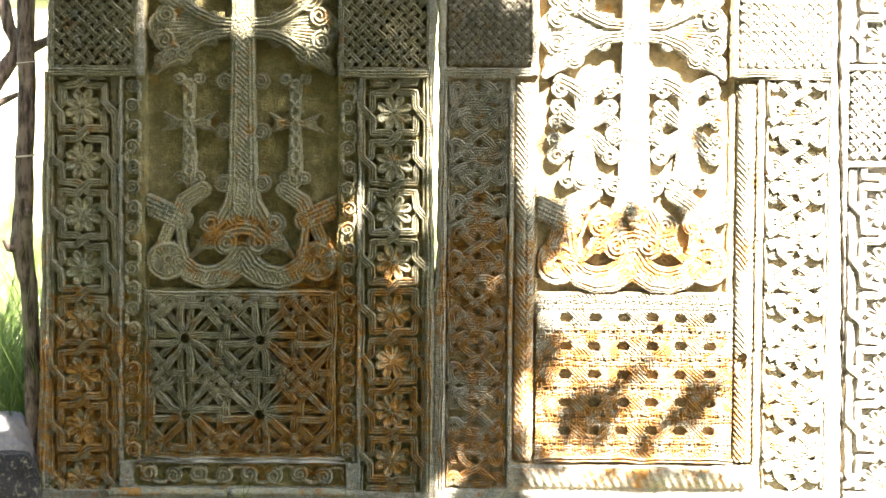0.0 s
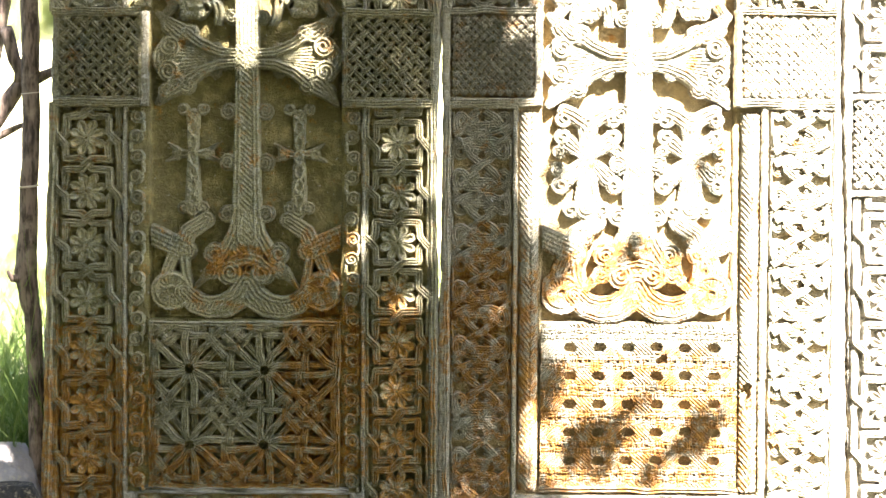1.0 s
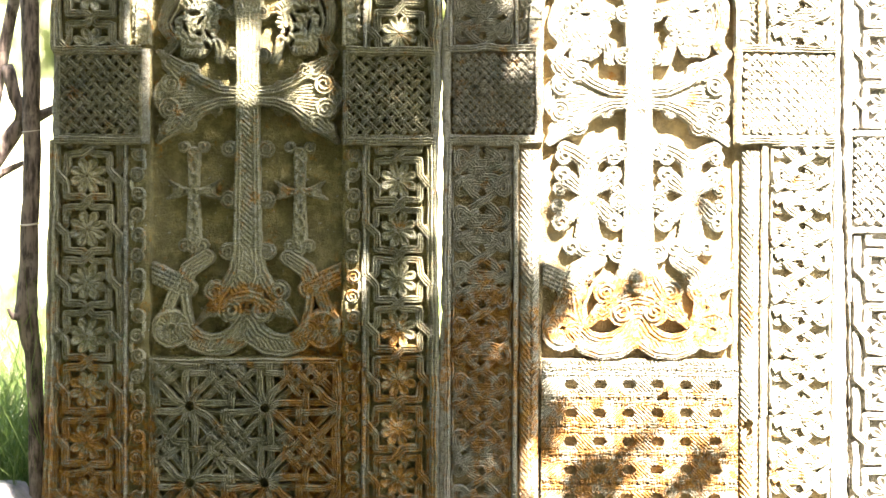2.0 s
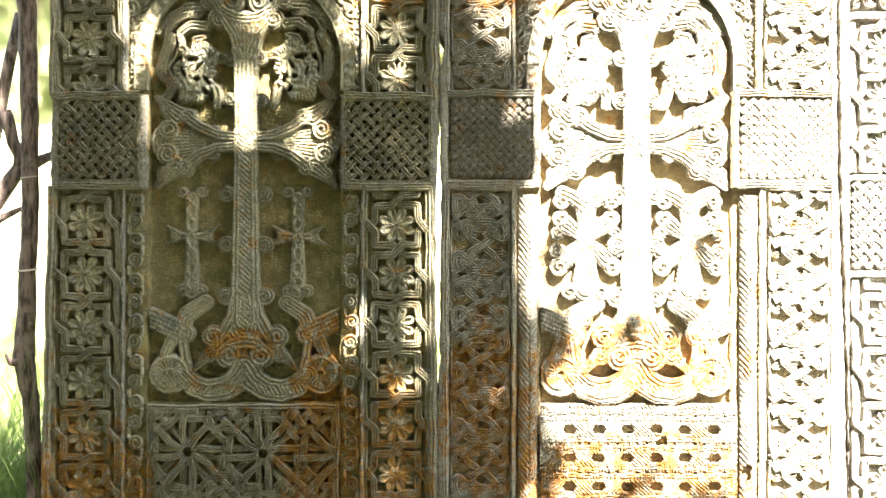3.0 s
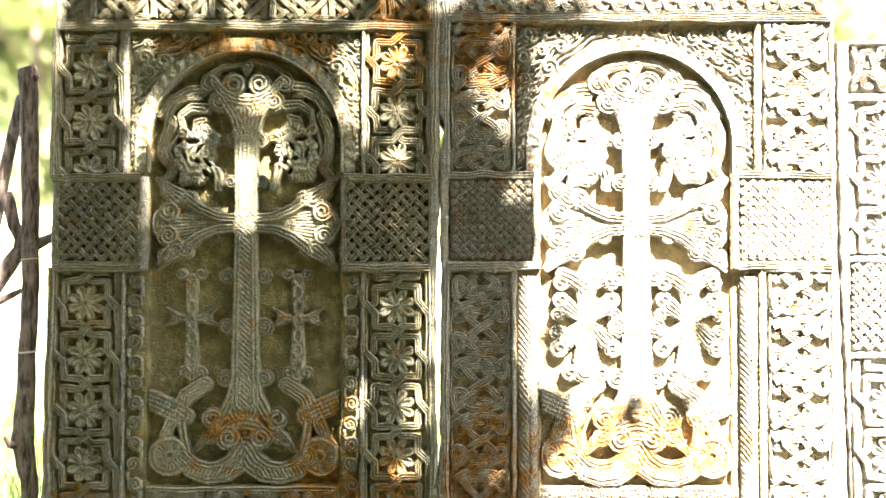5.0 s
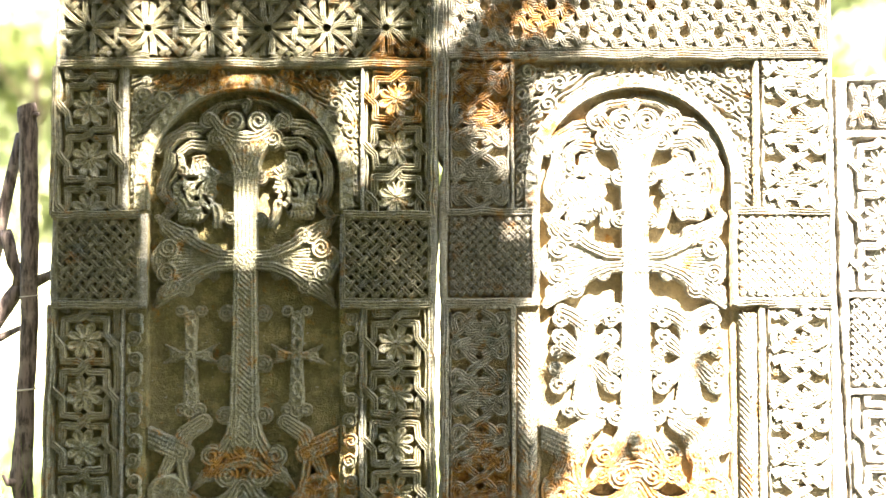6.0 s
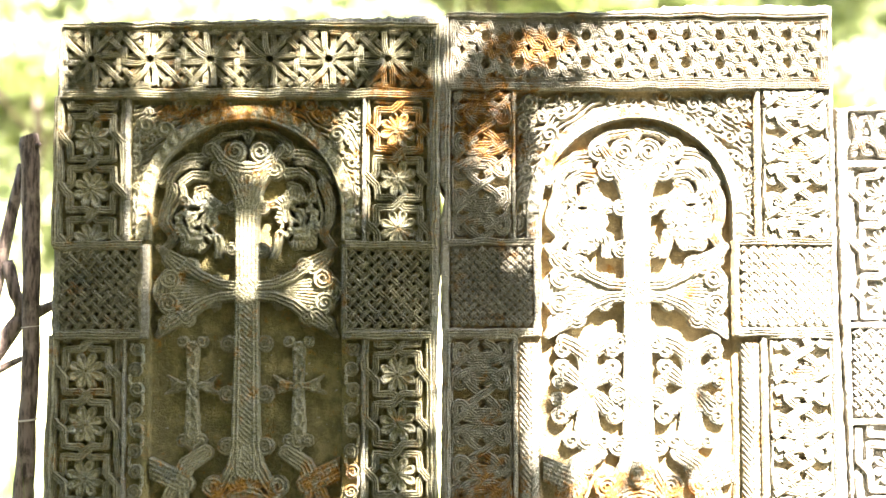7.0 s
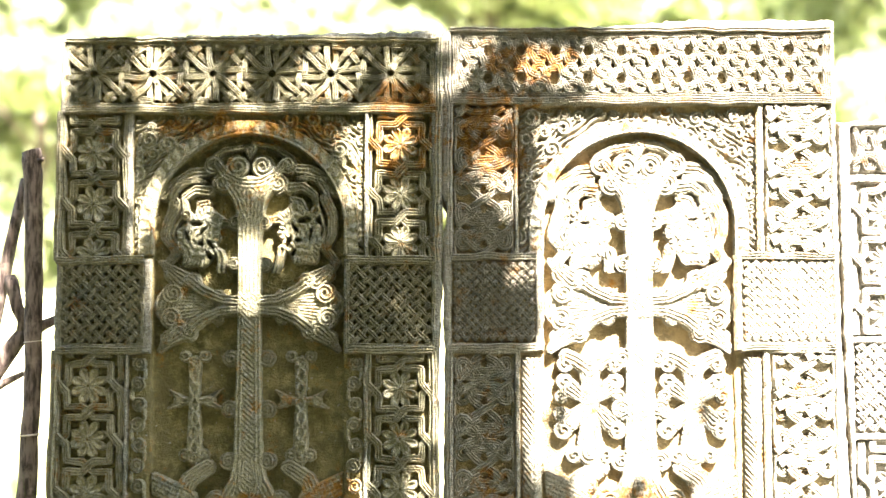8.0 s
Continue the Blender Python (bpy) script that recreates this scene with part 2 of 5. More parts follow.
        for v in self.verts:
            f = faces[(faces[:, 0] >= start) & (faces[:, 0] < start + len(v))] - start
            if len(f):
                mesh_object(name, v, f, mat, parent)
            start += len(v)

    def make(self, name, mat, parent, label=""):
        return mesh_object(name, np.concatenate(self.verts), np.concatenate(self.faces), mat, parent, label)


def relief(name, x0, x1, z0, z1, base, field, mat, parent, label="", res=0.0021):
    """A carved motif: field(X, Z) gives its height over the ground; where that is 0 or less there is none."""
    xs, zs = np.arange(x0, x1, res), np.arange(z0, z1, res)
    X, Z = np.meshgrid(xs, zs)
    h = field(X, Z)
    solid = h > 0
    h = h + np.where(solid, 0.0009 * value_noise(X, Z, 0.006, 3) + 0.002 * value_noise(X, Z, 0.03, 4), 0)
    h = np.where(solid, np.maximum(h, 0.001), -0.004)
    nz, nx = X.shape
    idx = np.arange(nz * nx).reshape(nz, nx)
    f = np.stack([idx[:-1, :-1], idx[:-1, 1:], idx[1:, 1:], idx[1:, :-1]], -1)
    keep = solid[:-1, :-1] | solid[:-1, 1:] | solid[1:, 1:] | solid[1:, :-1]
    f = f[keep]
    used = np.zeros(nz * nx, bool)
    used[f.ravel()] = True
    remap = np.cumsum(used) - 1
    v = np.stack([X, base - h, Z], -1).reshape(-1, 3)[used]
    return mesh_object(name, v, remap[f], mat, parent, label)


# heights of carved strokes
def bar(X, Z, pts, w0, w1=None, top=0.02, ridges=3, cut=0.008):
    """A stroke along pts with its width going from w0 to w1, and parallel grooves."""
    w1 = w0 if w1 is None else w1
    pts = [np.array(p, float) for p in pts]
    lens = [np.linalg.norm(b - a) for a, b in zip(pts, pts[1:])]
    total, gone = sum(lens), 0.0
    best, width = np.full(X.shape, 9.0), np.full(X.shape, w0)
    for (a, b), ln in zip(zip(pts, pts[1:]), lens):
        d = (b - a) / ln
        t = np.clip((X - a[0]) * d[0] + (Z - a[1]) * d[1], 0, ln)
        r = np.hypot(X - a[0] - d[0] * t, Z - a[1] - d[1] * t)
        w = w0 + (w1 - w0) * (gone + t) / total
        nearer = r / w < best
        best, width = np.where(nearer, r / w, best), np.where(nearer, w, width)
        gone += ln
    q = best * 2
    ridges = max(ridges, int(round(max(w0, w1) / 0.0105)))
    h = top - cut * (0.5 + 0.5 * np.cos(q * np.pi * ridges + (0 if ridges % 2 == 0 else np.pi))) - 0.003 * np.clip(q, 0, 1) ** 4
    return np.where(q < 1, h, -1)


def volute(X, Z, cx, cz, r, hand=1, top=0.022, turns=2.6, cut=0.0095):
    d, a = np.hypot(X - cx, Z - cz), np.arctan2(Z - cz, X - cx)
    ph = d / r * turns - hand * a / (2 * np.pi)
    h = top - cut * (0.5 + 0.5 * np.cos(2 * np.pi * ph)) - 0.004 * (d / r) ** 4 - np.where(d < r * 0.14, 0.008, 0)
    return np.where(d < r, h, -1)


def arc(cx, cz, r, a0, a1, n=18):
    return [(cx + r * math.cos(radians(a0 + (a1 - a0) * k / n)), cz + r * math.sin(radians(a0 + (a1 - a0) * k / n))) for k in range(n + 1)]


def rays(X, Z, cx, cz, n, cut=0.003):
    return cut * (0.5 + 0.5 * np.cos(np.arctan2(Z - cz, X - cx) * n))


def slab(name, left, right, z_low, z_top, depth, mat, parent, seed, thick, res, edge=0.004):
    """The block itself: a front face whose ground is cut back by depth(X, Z), with chipped edges, sides and a back."""
    nz = int((1.9 - z_low) / res)
    t = np.linspace(0, 1, nz)
    nx = int(1.0 / res)
    s = np.linspace(0, 1, nx)
    S, T = np.meshgrid(s, t)
    lo = np.full(S.shape, z_low)
    xl, xr = left(T), right(T)
    X0 = xl + (xr - xl) * S
    hi = z_top(X0)
    Z = lo + (hi - lo) * T
    Z = np.where(T > 0.999, Z + 0.004 * value_noise(X0, Z, 0.02, seed) + 0.003 * value_noise(X0, Z, 0.007, seed + 1), Z)
    rim = np.minimum(S, 1 - S)
    X = X0 + np.where(rim < 1e-6, 1, 0) * (edge * 0.6 * value_noise(Z, X0, 0.035, seed + 2) + edge * 0.4 * value_noise(Z, X0, 0.011, seed + 3))
    w = (xr - xl)
    near = np.minimum(np.minimum(S, 1 - S) * w, (1 - T) * (hi - lo))
    round_off = 0.006 * np.clip(1 - near / 0.007, 0, 1) ** 2 * (1 + 0.8 * value_noise(X, Z, 0.05, seed + 4))
    y = depth(X, Z) + round_off + 0.0022 * value_noise(X, Z, 0.06, seed + 5) + 0.0012 * value_noise(X, Z, 0.016, seed + 6) + 0.0007 * value_noise(X, Z, 0.006, seed + 7)
    front = np.stack([X, y, Z], -1)
    idx = np.arange(nz * nx).reshape(nz, nx)
    f = [np.stack([idx[:-1, :-1], idx[:-1, 1:], idx[1:, 1:], idx[1:, :-1]], -1).reshape(-1, 4)]
    loop = np.concatenate([idx[0, :], idx[1:, -1], idx[-1, -2::-1], idx[-2:0:-1, 0]])
    v = front.reshape(-1, 3)
    rim_pts = v[loop].copy()
    n0 = len(v)
    back = rim_pts.copy()
    back[:, 1] = thick
    mid = rim_pts.copy()
    mid[:, 1] = thick * 0.5
    mid[:, 0] += 0.004 * value_noise(mid[:, 2], mid[:, 0], 0.05, seed + 8)
    m = len(loop)
    k = np.arange(m)
    k2 = (k + 1) % m
    f.append(np.stack([loop[k2], loop[k], n0 + k, n0 + k2], -1))
    f.append(np.stack([n0 + k2, n0 + k, n0 + m + k, n0 + m + k2], -1))
    v = np.concatenate([v, mid, back])
    row = np.arange(nz)
    on_right = n0 + m + nx - 1 + row
    on_left = n0 + m + np.where(row == 0, 0, 2 * nx + nz - 3 + (nz - 1 - row))
    f.append(np.stack([on_right[:-1], on_left[:-1], on_left[1:], on_right[1:]], -1))
    ob = mesh_object(name, v, np.concatenate(f), mat, parent)
    return ob


def curve_of(points):
    """A smooth function through (t, value) pairs."""
    ts, vs = [p[0] for p in points], [p[1] for p in points]
    return lambda T: np.interp(T, ts, vs)


def tube(name, pts, radii, mat, parent=None, label="", sides=12, wobble=0.0, seed=1):
    """A round, slightly uneven rod along pts, closed at both ends."""
    rnd = random.Random(seed)
    verts, faces = [], []
    pts = [Vector(p) for p in pts]
    n = len(pts)
    for i, (p, r) in enumerate(zip(pts, radii)):
        d = (pts[min(i + 1, n - 1)] - pts[max(i - 1, 0)]).normalized()
        a = d.orthogonal().normalized() if i == 0 else (a - d * a.dot(d)).normalized()
        b = d.cross(a)
        for k in range(sides):
            w = 2 * math.pi * k / sides
            rr = r * (1 + wobble * rnd.uniform(-1, 1))
            verts.append(p + (a * math.cos(w) + b * math.sin(w)) * rr)
    for i in range(n - 1):
        for k in range(sides):
            k2 = (k + 1) % sides
            faces.append((i * sides + k, i * sides + k2, (i + 1) * sides + k2, (i + 1) * sides + k))
    m = len(verts)
    verts += [pts[0], pts[-1]]
    for k in range(sides):
        k2 = (k + 1) % sides
        faces.append((k2, k, m, m))
        faces.append(((n - 1) * sides + k, (n - 1) * sides + k2, m + 1, m + 1))
    me = bpy.data.meshes.new(name)
    me.from_pydata([tuple(v) for v in verts], [], [f if f[2] != f[3] else f[:3] for f in faces])
    me.materials.append(mat)
    me.polygons.foreach_set("use_smooth", [True] * len(me.polygons))
    ob = new(name, me)
    if parent:
        ob.parent = parent
    if label:
        tagged(ob, label)
    return ob


def leaves(name, spots, size, mat, parent, seed, label="", flat=0.5):
    """Many small pointed leaves, one at each spot."""
    r = np.random.RandomState(seed)
    n = len(spots)
    spots = np.asarray(spots)
    d = r.normal(size=(n, 3))
    d /= np.linalg.norm(d, axis=1, keepdims=True)
    e = r.normal(size=(n, 3))
    e -= d * (d * e).sum(1, keepdims=True)
    e /= np.linalg.norm(e, axis=1, keepdims=True)
    g = np.cross(d, e)
    s = (size * r.uniform(0.6, 1.3, n))[:, None]
    v = np.stack([spots - d * s, spots + e * s * 0.42 + g * s * 0.1, spots + d * s, spots - e * s * 0.42 + g * s * 0.1], 1)
    f = np.arange(4 * n).reshape(n, 4)
    return mesh_object(name, v.reshape(-1, 3), f, mat, parent, label, smooth=False)


# ---------------------------------------------------------------- ground and distance
def ground_height(x, y):
    slope = smooth01((y - 2.5) / 30.0) * 3.6
    return -0.02 + slope + 0.05 * value_noise(x, y, 1.3, 21) * smooth01((np.abs(y) - 0.3) / 1.5)


def make_ground():
    a = np.r_[-400, -150, -60, -30, np.arange(-20, 20.1, 0.4), 30, 60, 150, 400]
    X, Y = np.meshgrid(a, a + 4)
    Z = ground_height(X, Y)
    n = len(a)
    idx = np.arange(n * n).reshape(n, n)
    f = np.stack([idx[:-1, :-1], idx[:-1, 1:], idx[1:, 1:], idx[1:, :-1]], -1).reshape(-1, 4)
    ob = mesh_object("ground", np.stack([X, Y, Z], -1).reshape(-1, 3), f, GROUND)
    tagged(ob, "sunlit dry meadow rising behind the stones", "ground", kind="structure")


make_ground()


def grass(name, label, spots, tall, seed, lean=0.5, wide=0.006):
    """Arching blades, three quads each."""
    r = np.random.RandomState(seed)
    v, f = [], []
    for x, y in spots:
        z = float(ground_height(np.array(x), np.array(y)))
        a, b = r.uniform(0, 2 * np.pi), r.uniform(0, 2 * np.pi)
        h, l, w = tall * r.uniform(0.5, 1.2), lean * r.uniform(0.3, 1.2), wide * r.uniform(0.6, 1.3)
        start = len(v)
        for k in range(4):
            t = k / 3
            px, py = x + math.cos(a) * l * h * t * t, y + math.sin(a) * l * h * t * t
            pz = z + h * (t - 0.25 * l * t * t)
            ww = w * (1 - t * 0.92)
            v += [(px - math.cos(b) * ww, py - math.sin(b) * ww, pz), (px + math.cos(b) * ww, py + math.sin(b) * ww, pz)]
        for k in range(3):
            s = start + 2 * k
            f.append((s, s + 1, s + 3, s + 2))
    ob = mesh_object(name, v, f, GRASS)
    return tagged(ob, label, "grass", kind="stuff")


_r = np.random.RandomState(4)
grass("tall_grass", "tall bright green grass arching behind the pole", [(_r.uniform(-1.9, -1.0), _r.uniform(0.22, 1.5)) for k in range(2400)], 0.50, 5, 0.9, 0.0032)
grass("near_grass", "long arching grass blades round the pole", [(_r.uniform(-1.5, -0.97), _r.uniform(0.16, 0.5)) for k in range(900)], 0.80, 9, 0.9, 0.0024)
grass("meadow_grass", "sunny meadow grass behind the stones", [(_r.uniform(-4, 4), _r.uniform(1.6, 9)) for k in range(7000)], 0.45, 6, 0.6, 0.008)
grass("foot_grass", "thin grass blades at the foot of the stones", [(_r.choice([-0.5, -0.46, -0.2, 0.1, 0.5]) + _r.normal() * 0.04, _r.uniform(-0.22, -0.06)) for k in range(46)], 0.10, 7, 0.9, 0.002)


def tree(name, label, x, y, tall, spread, seed, mat, n=9000, size=0.13, low=0.25):
    """A tapered trunk, limbs, and a crown of leaf clumps with gaps."""
    r = np.random.RandomState(seed)
    z = float(ground_height(np.array(x), np.array(y)))
    top = empty(name, label, "tree")
    tube("trunk", [(x, y, z - 0.2), (x + 0.1, y, z + tall * 0.35), (x - 0.05, y + 0.1, z + tall * 0.9)], [0.14, 0.10, 0.03], BARK, top, wobble=0.06)
    spots = []
    clumps = []
    for k in range(26):
        a, h = r.uniform(0, 2 * np.pi), r.uniform(low, 1.0)
        q = spread * math.sin(math.pi * min(0.95, 0.2 + 0.75 * h)) * r.uniform(0.35, 1.0)
        clumps.append((x + q * math.cos(a), y + q * math.sin(a), z + tall * h, spread * r.uniform(0.22, 0.42)))
    for k, (cx, cy, cz, cr) in enumerate(clumps):
        if k % 3 == 0:
            tube("limb", [(x, y, z + (cz - z) * 0.6), ((x + cx) / 2, (y + cy) / 2, z + (cz - z) * 0.85), (cx, cy, cz)], [0.05, 0.035, 0.012], BARK, top, sides=6)
        p = r.normal(size=(n // 26, 3))
        p /= np.linalg.norm(p, axis=1, keepdims=True)
        spots.append(np.array([cx, cy, cz]) + p * (cr * r.uniform(0.3, 1.0, (len(p), 1)) ** 0.5) * np.array([1, 1, 0.75]))
    leaves("crown", np.concatenate(spots), size, mat, top, seed)
    return top


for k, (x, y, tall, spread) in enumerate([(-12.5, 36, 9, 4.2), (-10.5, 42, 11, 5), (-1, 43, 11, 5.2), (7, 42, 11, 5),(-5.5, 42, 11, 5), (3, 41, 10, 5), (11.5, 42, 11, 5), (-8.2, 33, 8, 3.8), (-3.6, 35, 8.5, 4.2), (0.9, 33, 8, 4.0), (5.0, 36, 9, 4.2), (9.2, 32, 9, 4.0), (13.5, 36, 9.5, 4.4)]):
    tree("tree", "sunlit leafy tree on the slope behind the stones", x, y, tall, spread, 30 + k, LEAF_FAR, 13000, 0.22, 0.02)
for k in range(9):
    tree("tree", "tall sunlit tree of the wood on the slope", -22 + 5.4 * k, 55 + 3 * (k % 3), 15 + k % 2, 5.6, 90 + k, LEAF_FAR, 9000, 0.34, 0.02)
# Unseen trees behind and beside the camera, added to dim the skylight.
for k, (x, y, tall, spread) in enumerate([(-9, -11, 9, 4.0), (-3.5, -13, 10, 4.4), (2.5, -14, 10, 4.4), (9, -12, 9, 4.2), (-10, -4, 9, 4.0), (-6.5, -7.5, 9, 3.6)]):
    tree("tree", "unseen leafy tree facing the stones, added to block skylight", x, y, tall, spread, 60 + k, LEAF, 9000, 0.26, 0.1)


# ---------------------------------------------------------------- the unseen tree whose crown shades the stones
GAPS = [  # openings of the crown, by the sun patches that they give: x, z, half width, half height, lean
    (-0.935, 1.78, 0.04, 0.08, 0), (-0.965, 1.70, 0.02, 0.08, 0), (-0.95, 1.58, 0.012, 0.08, 0), (-0.73, 1.74, 0.05, 0.12, 0), (-0.62, 1.75, 0.03, 0.08, 0), (-0.52, 1.70, 0.025, 0.10, 0), (-0.30, 1.74, 0.10, 0.08, 0.3),
    (-0.17, 1.60, 0.09, 0.07, 0.2), (-0.20, 1.51, 0.05, 0.07, 0.5), (-0.48, 1.63, 0.07, 0.018, 0), (-0.74, 1.63, 0.03, 0.02, 0),
    (-0.73, 1.42, 0.03, 0.06, 0.2), (-0.63, 1.47, 0.024, 0.04, 0.3), (-0.615, 1.365, 0.014, 0.016, 0), (-0.79, 1.46, 0.02, 0.05, 0), (-0.50, 1.30, 0.035, 0.06, 0), (-0.485, 1.21, 0.032, 0.06, 0),
    (-0.42, 1.43, 0.03, 0.05, 0), (-0.322, 1.185, 0.036, 0.055, 0), (-0.34, 1.27, 0.012, 0.012, 0), (-0.725, 1.24, 0.012, 0.05, 0), (-0.115, 1.13, 0.003, 0.075, -0.25),
    (-0.07, 0.80, 0.018, 0.16, 0.1), (-0.22, 0.72, 0.015, 0.10, 0.25), (-0.09, 0.57, 0.035, 0.035, 0.5), (-0.13, 0.35, 0.010, 0.014, 0), (-0.15, 0.96, 0.012, 0.03, 0),
    (0.115, 1.47, 0.050, 0.095, -0.2), (0.03, 1.745, 0.022, 0.05, 0.2), (0.22, 1.79, 0.035, 0.025, 0), (-0.79, 1.53, 0.014, 0.07, 0), (0.07, 1.805, 0.06, 0.03, 0), (-0.11, 1.36, 0.025, 0.04, 0.3), (-0.19, 1.40, 0.018, 0.05, 0.3), (0.19, 1.72, 0.025, 0.03, 0), (0.28, 1.74, 0.04, 0.05, 0), (0.35, 1.76, 0.03, 0.06, 0), (0.12, 0.56, 0.006, 0.04, 0), (0.10, 0.26, 0.006, 0.02, 0), (0.13, 1.62, 0.012, 0.03, 0.4),
    (-0.045, 0.88, 0.016, 0.10, 0), (-0.05, 0.70, 0.012, 0.05, 0), (-0.07, 1.10, 0.001, 0.02, -0.2), (-0.60, 1.42, 0.016, 0.03, 0.2), (-0.58, 1.33, 0.008, 0.012, 0), (-0.41, 1.36, 0.03, 0.05, 0), (-0.46, 1.50, 0.035, 0.03, 0), (-0.655, 1.19, 0.006, 0.01, 0), (-0.425, 1.10, 0.001, 0.01, 0), (-0.385, 1.19, 0.018, 0.012, 0.3),
    (-0.82, 1.72, 0.008, 0.04, 0), (-0.42, 1.70, 0.008, 0.03, 0), (-0.13, 1.75, 0.03, 0.05, 0), (-0.12, 1.45, 0.012, 0.03, 0.3), (-0.78, 1.33, 0.018, 0.03, 0), (0.17, 1.245, 0.03, 0.03, 0), (-0.05, 0.98, 0.014, 0.06, 0),
    (0.035, 0.07, 0.016, 0.07, 0.35), (0.0, 0.03, 0.02, 0.03, 0), (-0.02, 1.83, 0.05, 0.03, 0), (-0.47, 1.08, 0.004, 0.008, 0),
]
_g = random.Random(8)
GAPS += [(_g.uniform(-0.95, 0.0), _g.uniform(1.2, 1.86), _g.uniform(0.002, 0.012), _g.uniform(0.004, 0.02), 0) for k in range(34)]
SHADES = [  # thin sprays of leaves reaching over the sunny stone
    (0.27, 0.72, 0.045, 0.09, 0), (0.28, 0.92, 0.012, 0.09, 0), (0.37, 0.215, 0.075, 0.075, 0.2), (0.63, 0.255, 0.075, 0.042, 0.4), (0.48, 0.335, 0.080, 0.022, 0.8), (0.26, 0.36, 0.03, 0.08, 0),
    (0.52, 0.165, 0.04, 0.03, 0.4), (0.26, 0.10, 0.05, 0.05, 0), (0.54, 0.055, 0.14, 0.030, 0), (0.465, 0.71, 0.012, 0.03, 0), (0.60, 0.74, 0.04, 0.02, 0.4), (0.645, 0.93, 0.016, 0.012, 0.5),
]
EDGE = curve_of([(-2.6, -0.3), (-0.6, 0.1), (0.1, 0.21), (0.2, 0.18), (0.35, 0.19), (0.45, 0.235), (0.6, 0.245), (0.72, 0.21), (0.85, 0.17), (1.0, 0.17), (1.08, 0.20), (1.3, 0.21), (1.42, 0.20), (1.55, 0.22), (1.64, 0.2), (1.68, 0.34), (1.85, 0.39), (2.6, 0.45)])


def shaded(x, z):
    """Whether a leaf of the crown stands between the sun and this place on the stones."""
    inside = x < EDGE(z)
    for gx, gz, hw, hh, lean in GAPS:
        u = (x - gx - lean * (z - gz)) / (hw + 0.014)
        if u * u + ((z - gz) / (hh + 0.014)) ** 2 < 1:
            inside = False
    return inside


def sprayed(x, z):
    """Whether a thin spray of leaves reaches here."""
    return any(((x - gx) / hw) ** 2 + ((z - gz - lean * (x - gx)) / hh) ** 2 < 1 for gx, gz, hw, hh, lean in SHADES)


# Out of view; its leaves are laid where shade is wanted on the stones.
def shade_tree():
    top = empty("shade_tree", "broad leafy tree out of view whose crown shades one of the stones", "tree")
    r = np.random.RandomState(12)
    spots = []
    while len(spots) < 36000:
        x, z = r.uniform(-1.45, 0.75), r.uniform(-0.5, 2.3)
        if (shaded(x, z) or (r.rand() < 0.4 and sprayed(x, z))) and (x > -1.04 or z < 0.24 + 0.05 * math.sin(x * 31)):
            spots.append(np.array([x, 0, z]) + np.array(TO_SUN) * r.uniform(2.9, 3.7))
    leaves("crown", spots, 0.036, LEAF, top, 13)
    # unseen leaves added overhead and on either side of the sun's way, to cut skylight
    spots = []
    while len(spots) < 14000:
        p = np.array([r.uniform(-5.5, 5.0), r.uniform(-7.5, -0.6), r.uniform(3.0, 6.0)])
        s = p[1] / TO_SUN.y
        x, z = p[0] - s * TO_SUN.x, p[2] - s * TO_SUN.z
        if z < -0.45 or x < -2.8 or (x > 1.5 and z < 2.2):
            spots.append(p)
    leaves("skylight_blocking_crown", spots, 0.10, LEAF, top, 14)
    base = np.array([-2.2, -3.3, 0.0])
    tube("trunk", [base + (0, 0, -0.3), base + (0.05, 0, 1.2), base + (0.1, 0.1, 2.4), base + (0.4, 0.3, 3.6), base + (0.8, 0.5, 4.6)], [0.24, 0.18, 0.15, 0.11, 0.05], BARK, top, wobble=0.05)
    for k, (x, z) in enumerate([(-1.6, 0.4), (-1.5, 1.9), (-0.9, 0.5), (-0.85, 2.2), (-0.4, 0.9), (0.05, 0.8), (-0.9, 1.1)]):
        tip = np.array([x, 0, z]) + np.array(TO_SUN) * 3.4
        root = base + (0.3, 0.25, 2.9 + 0.2 * k)
        tube("limb", [root, root * 0.5 + tip * 0.5 + (0, 0, 0.25), tip], [0.06, 0.04, 0.012], BARK, top, sides=7, seed=k)


shade_tree()


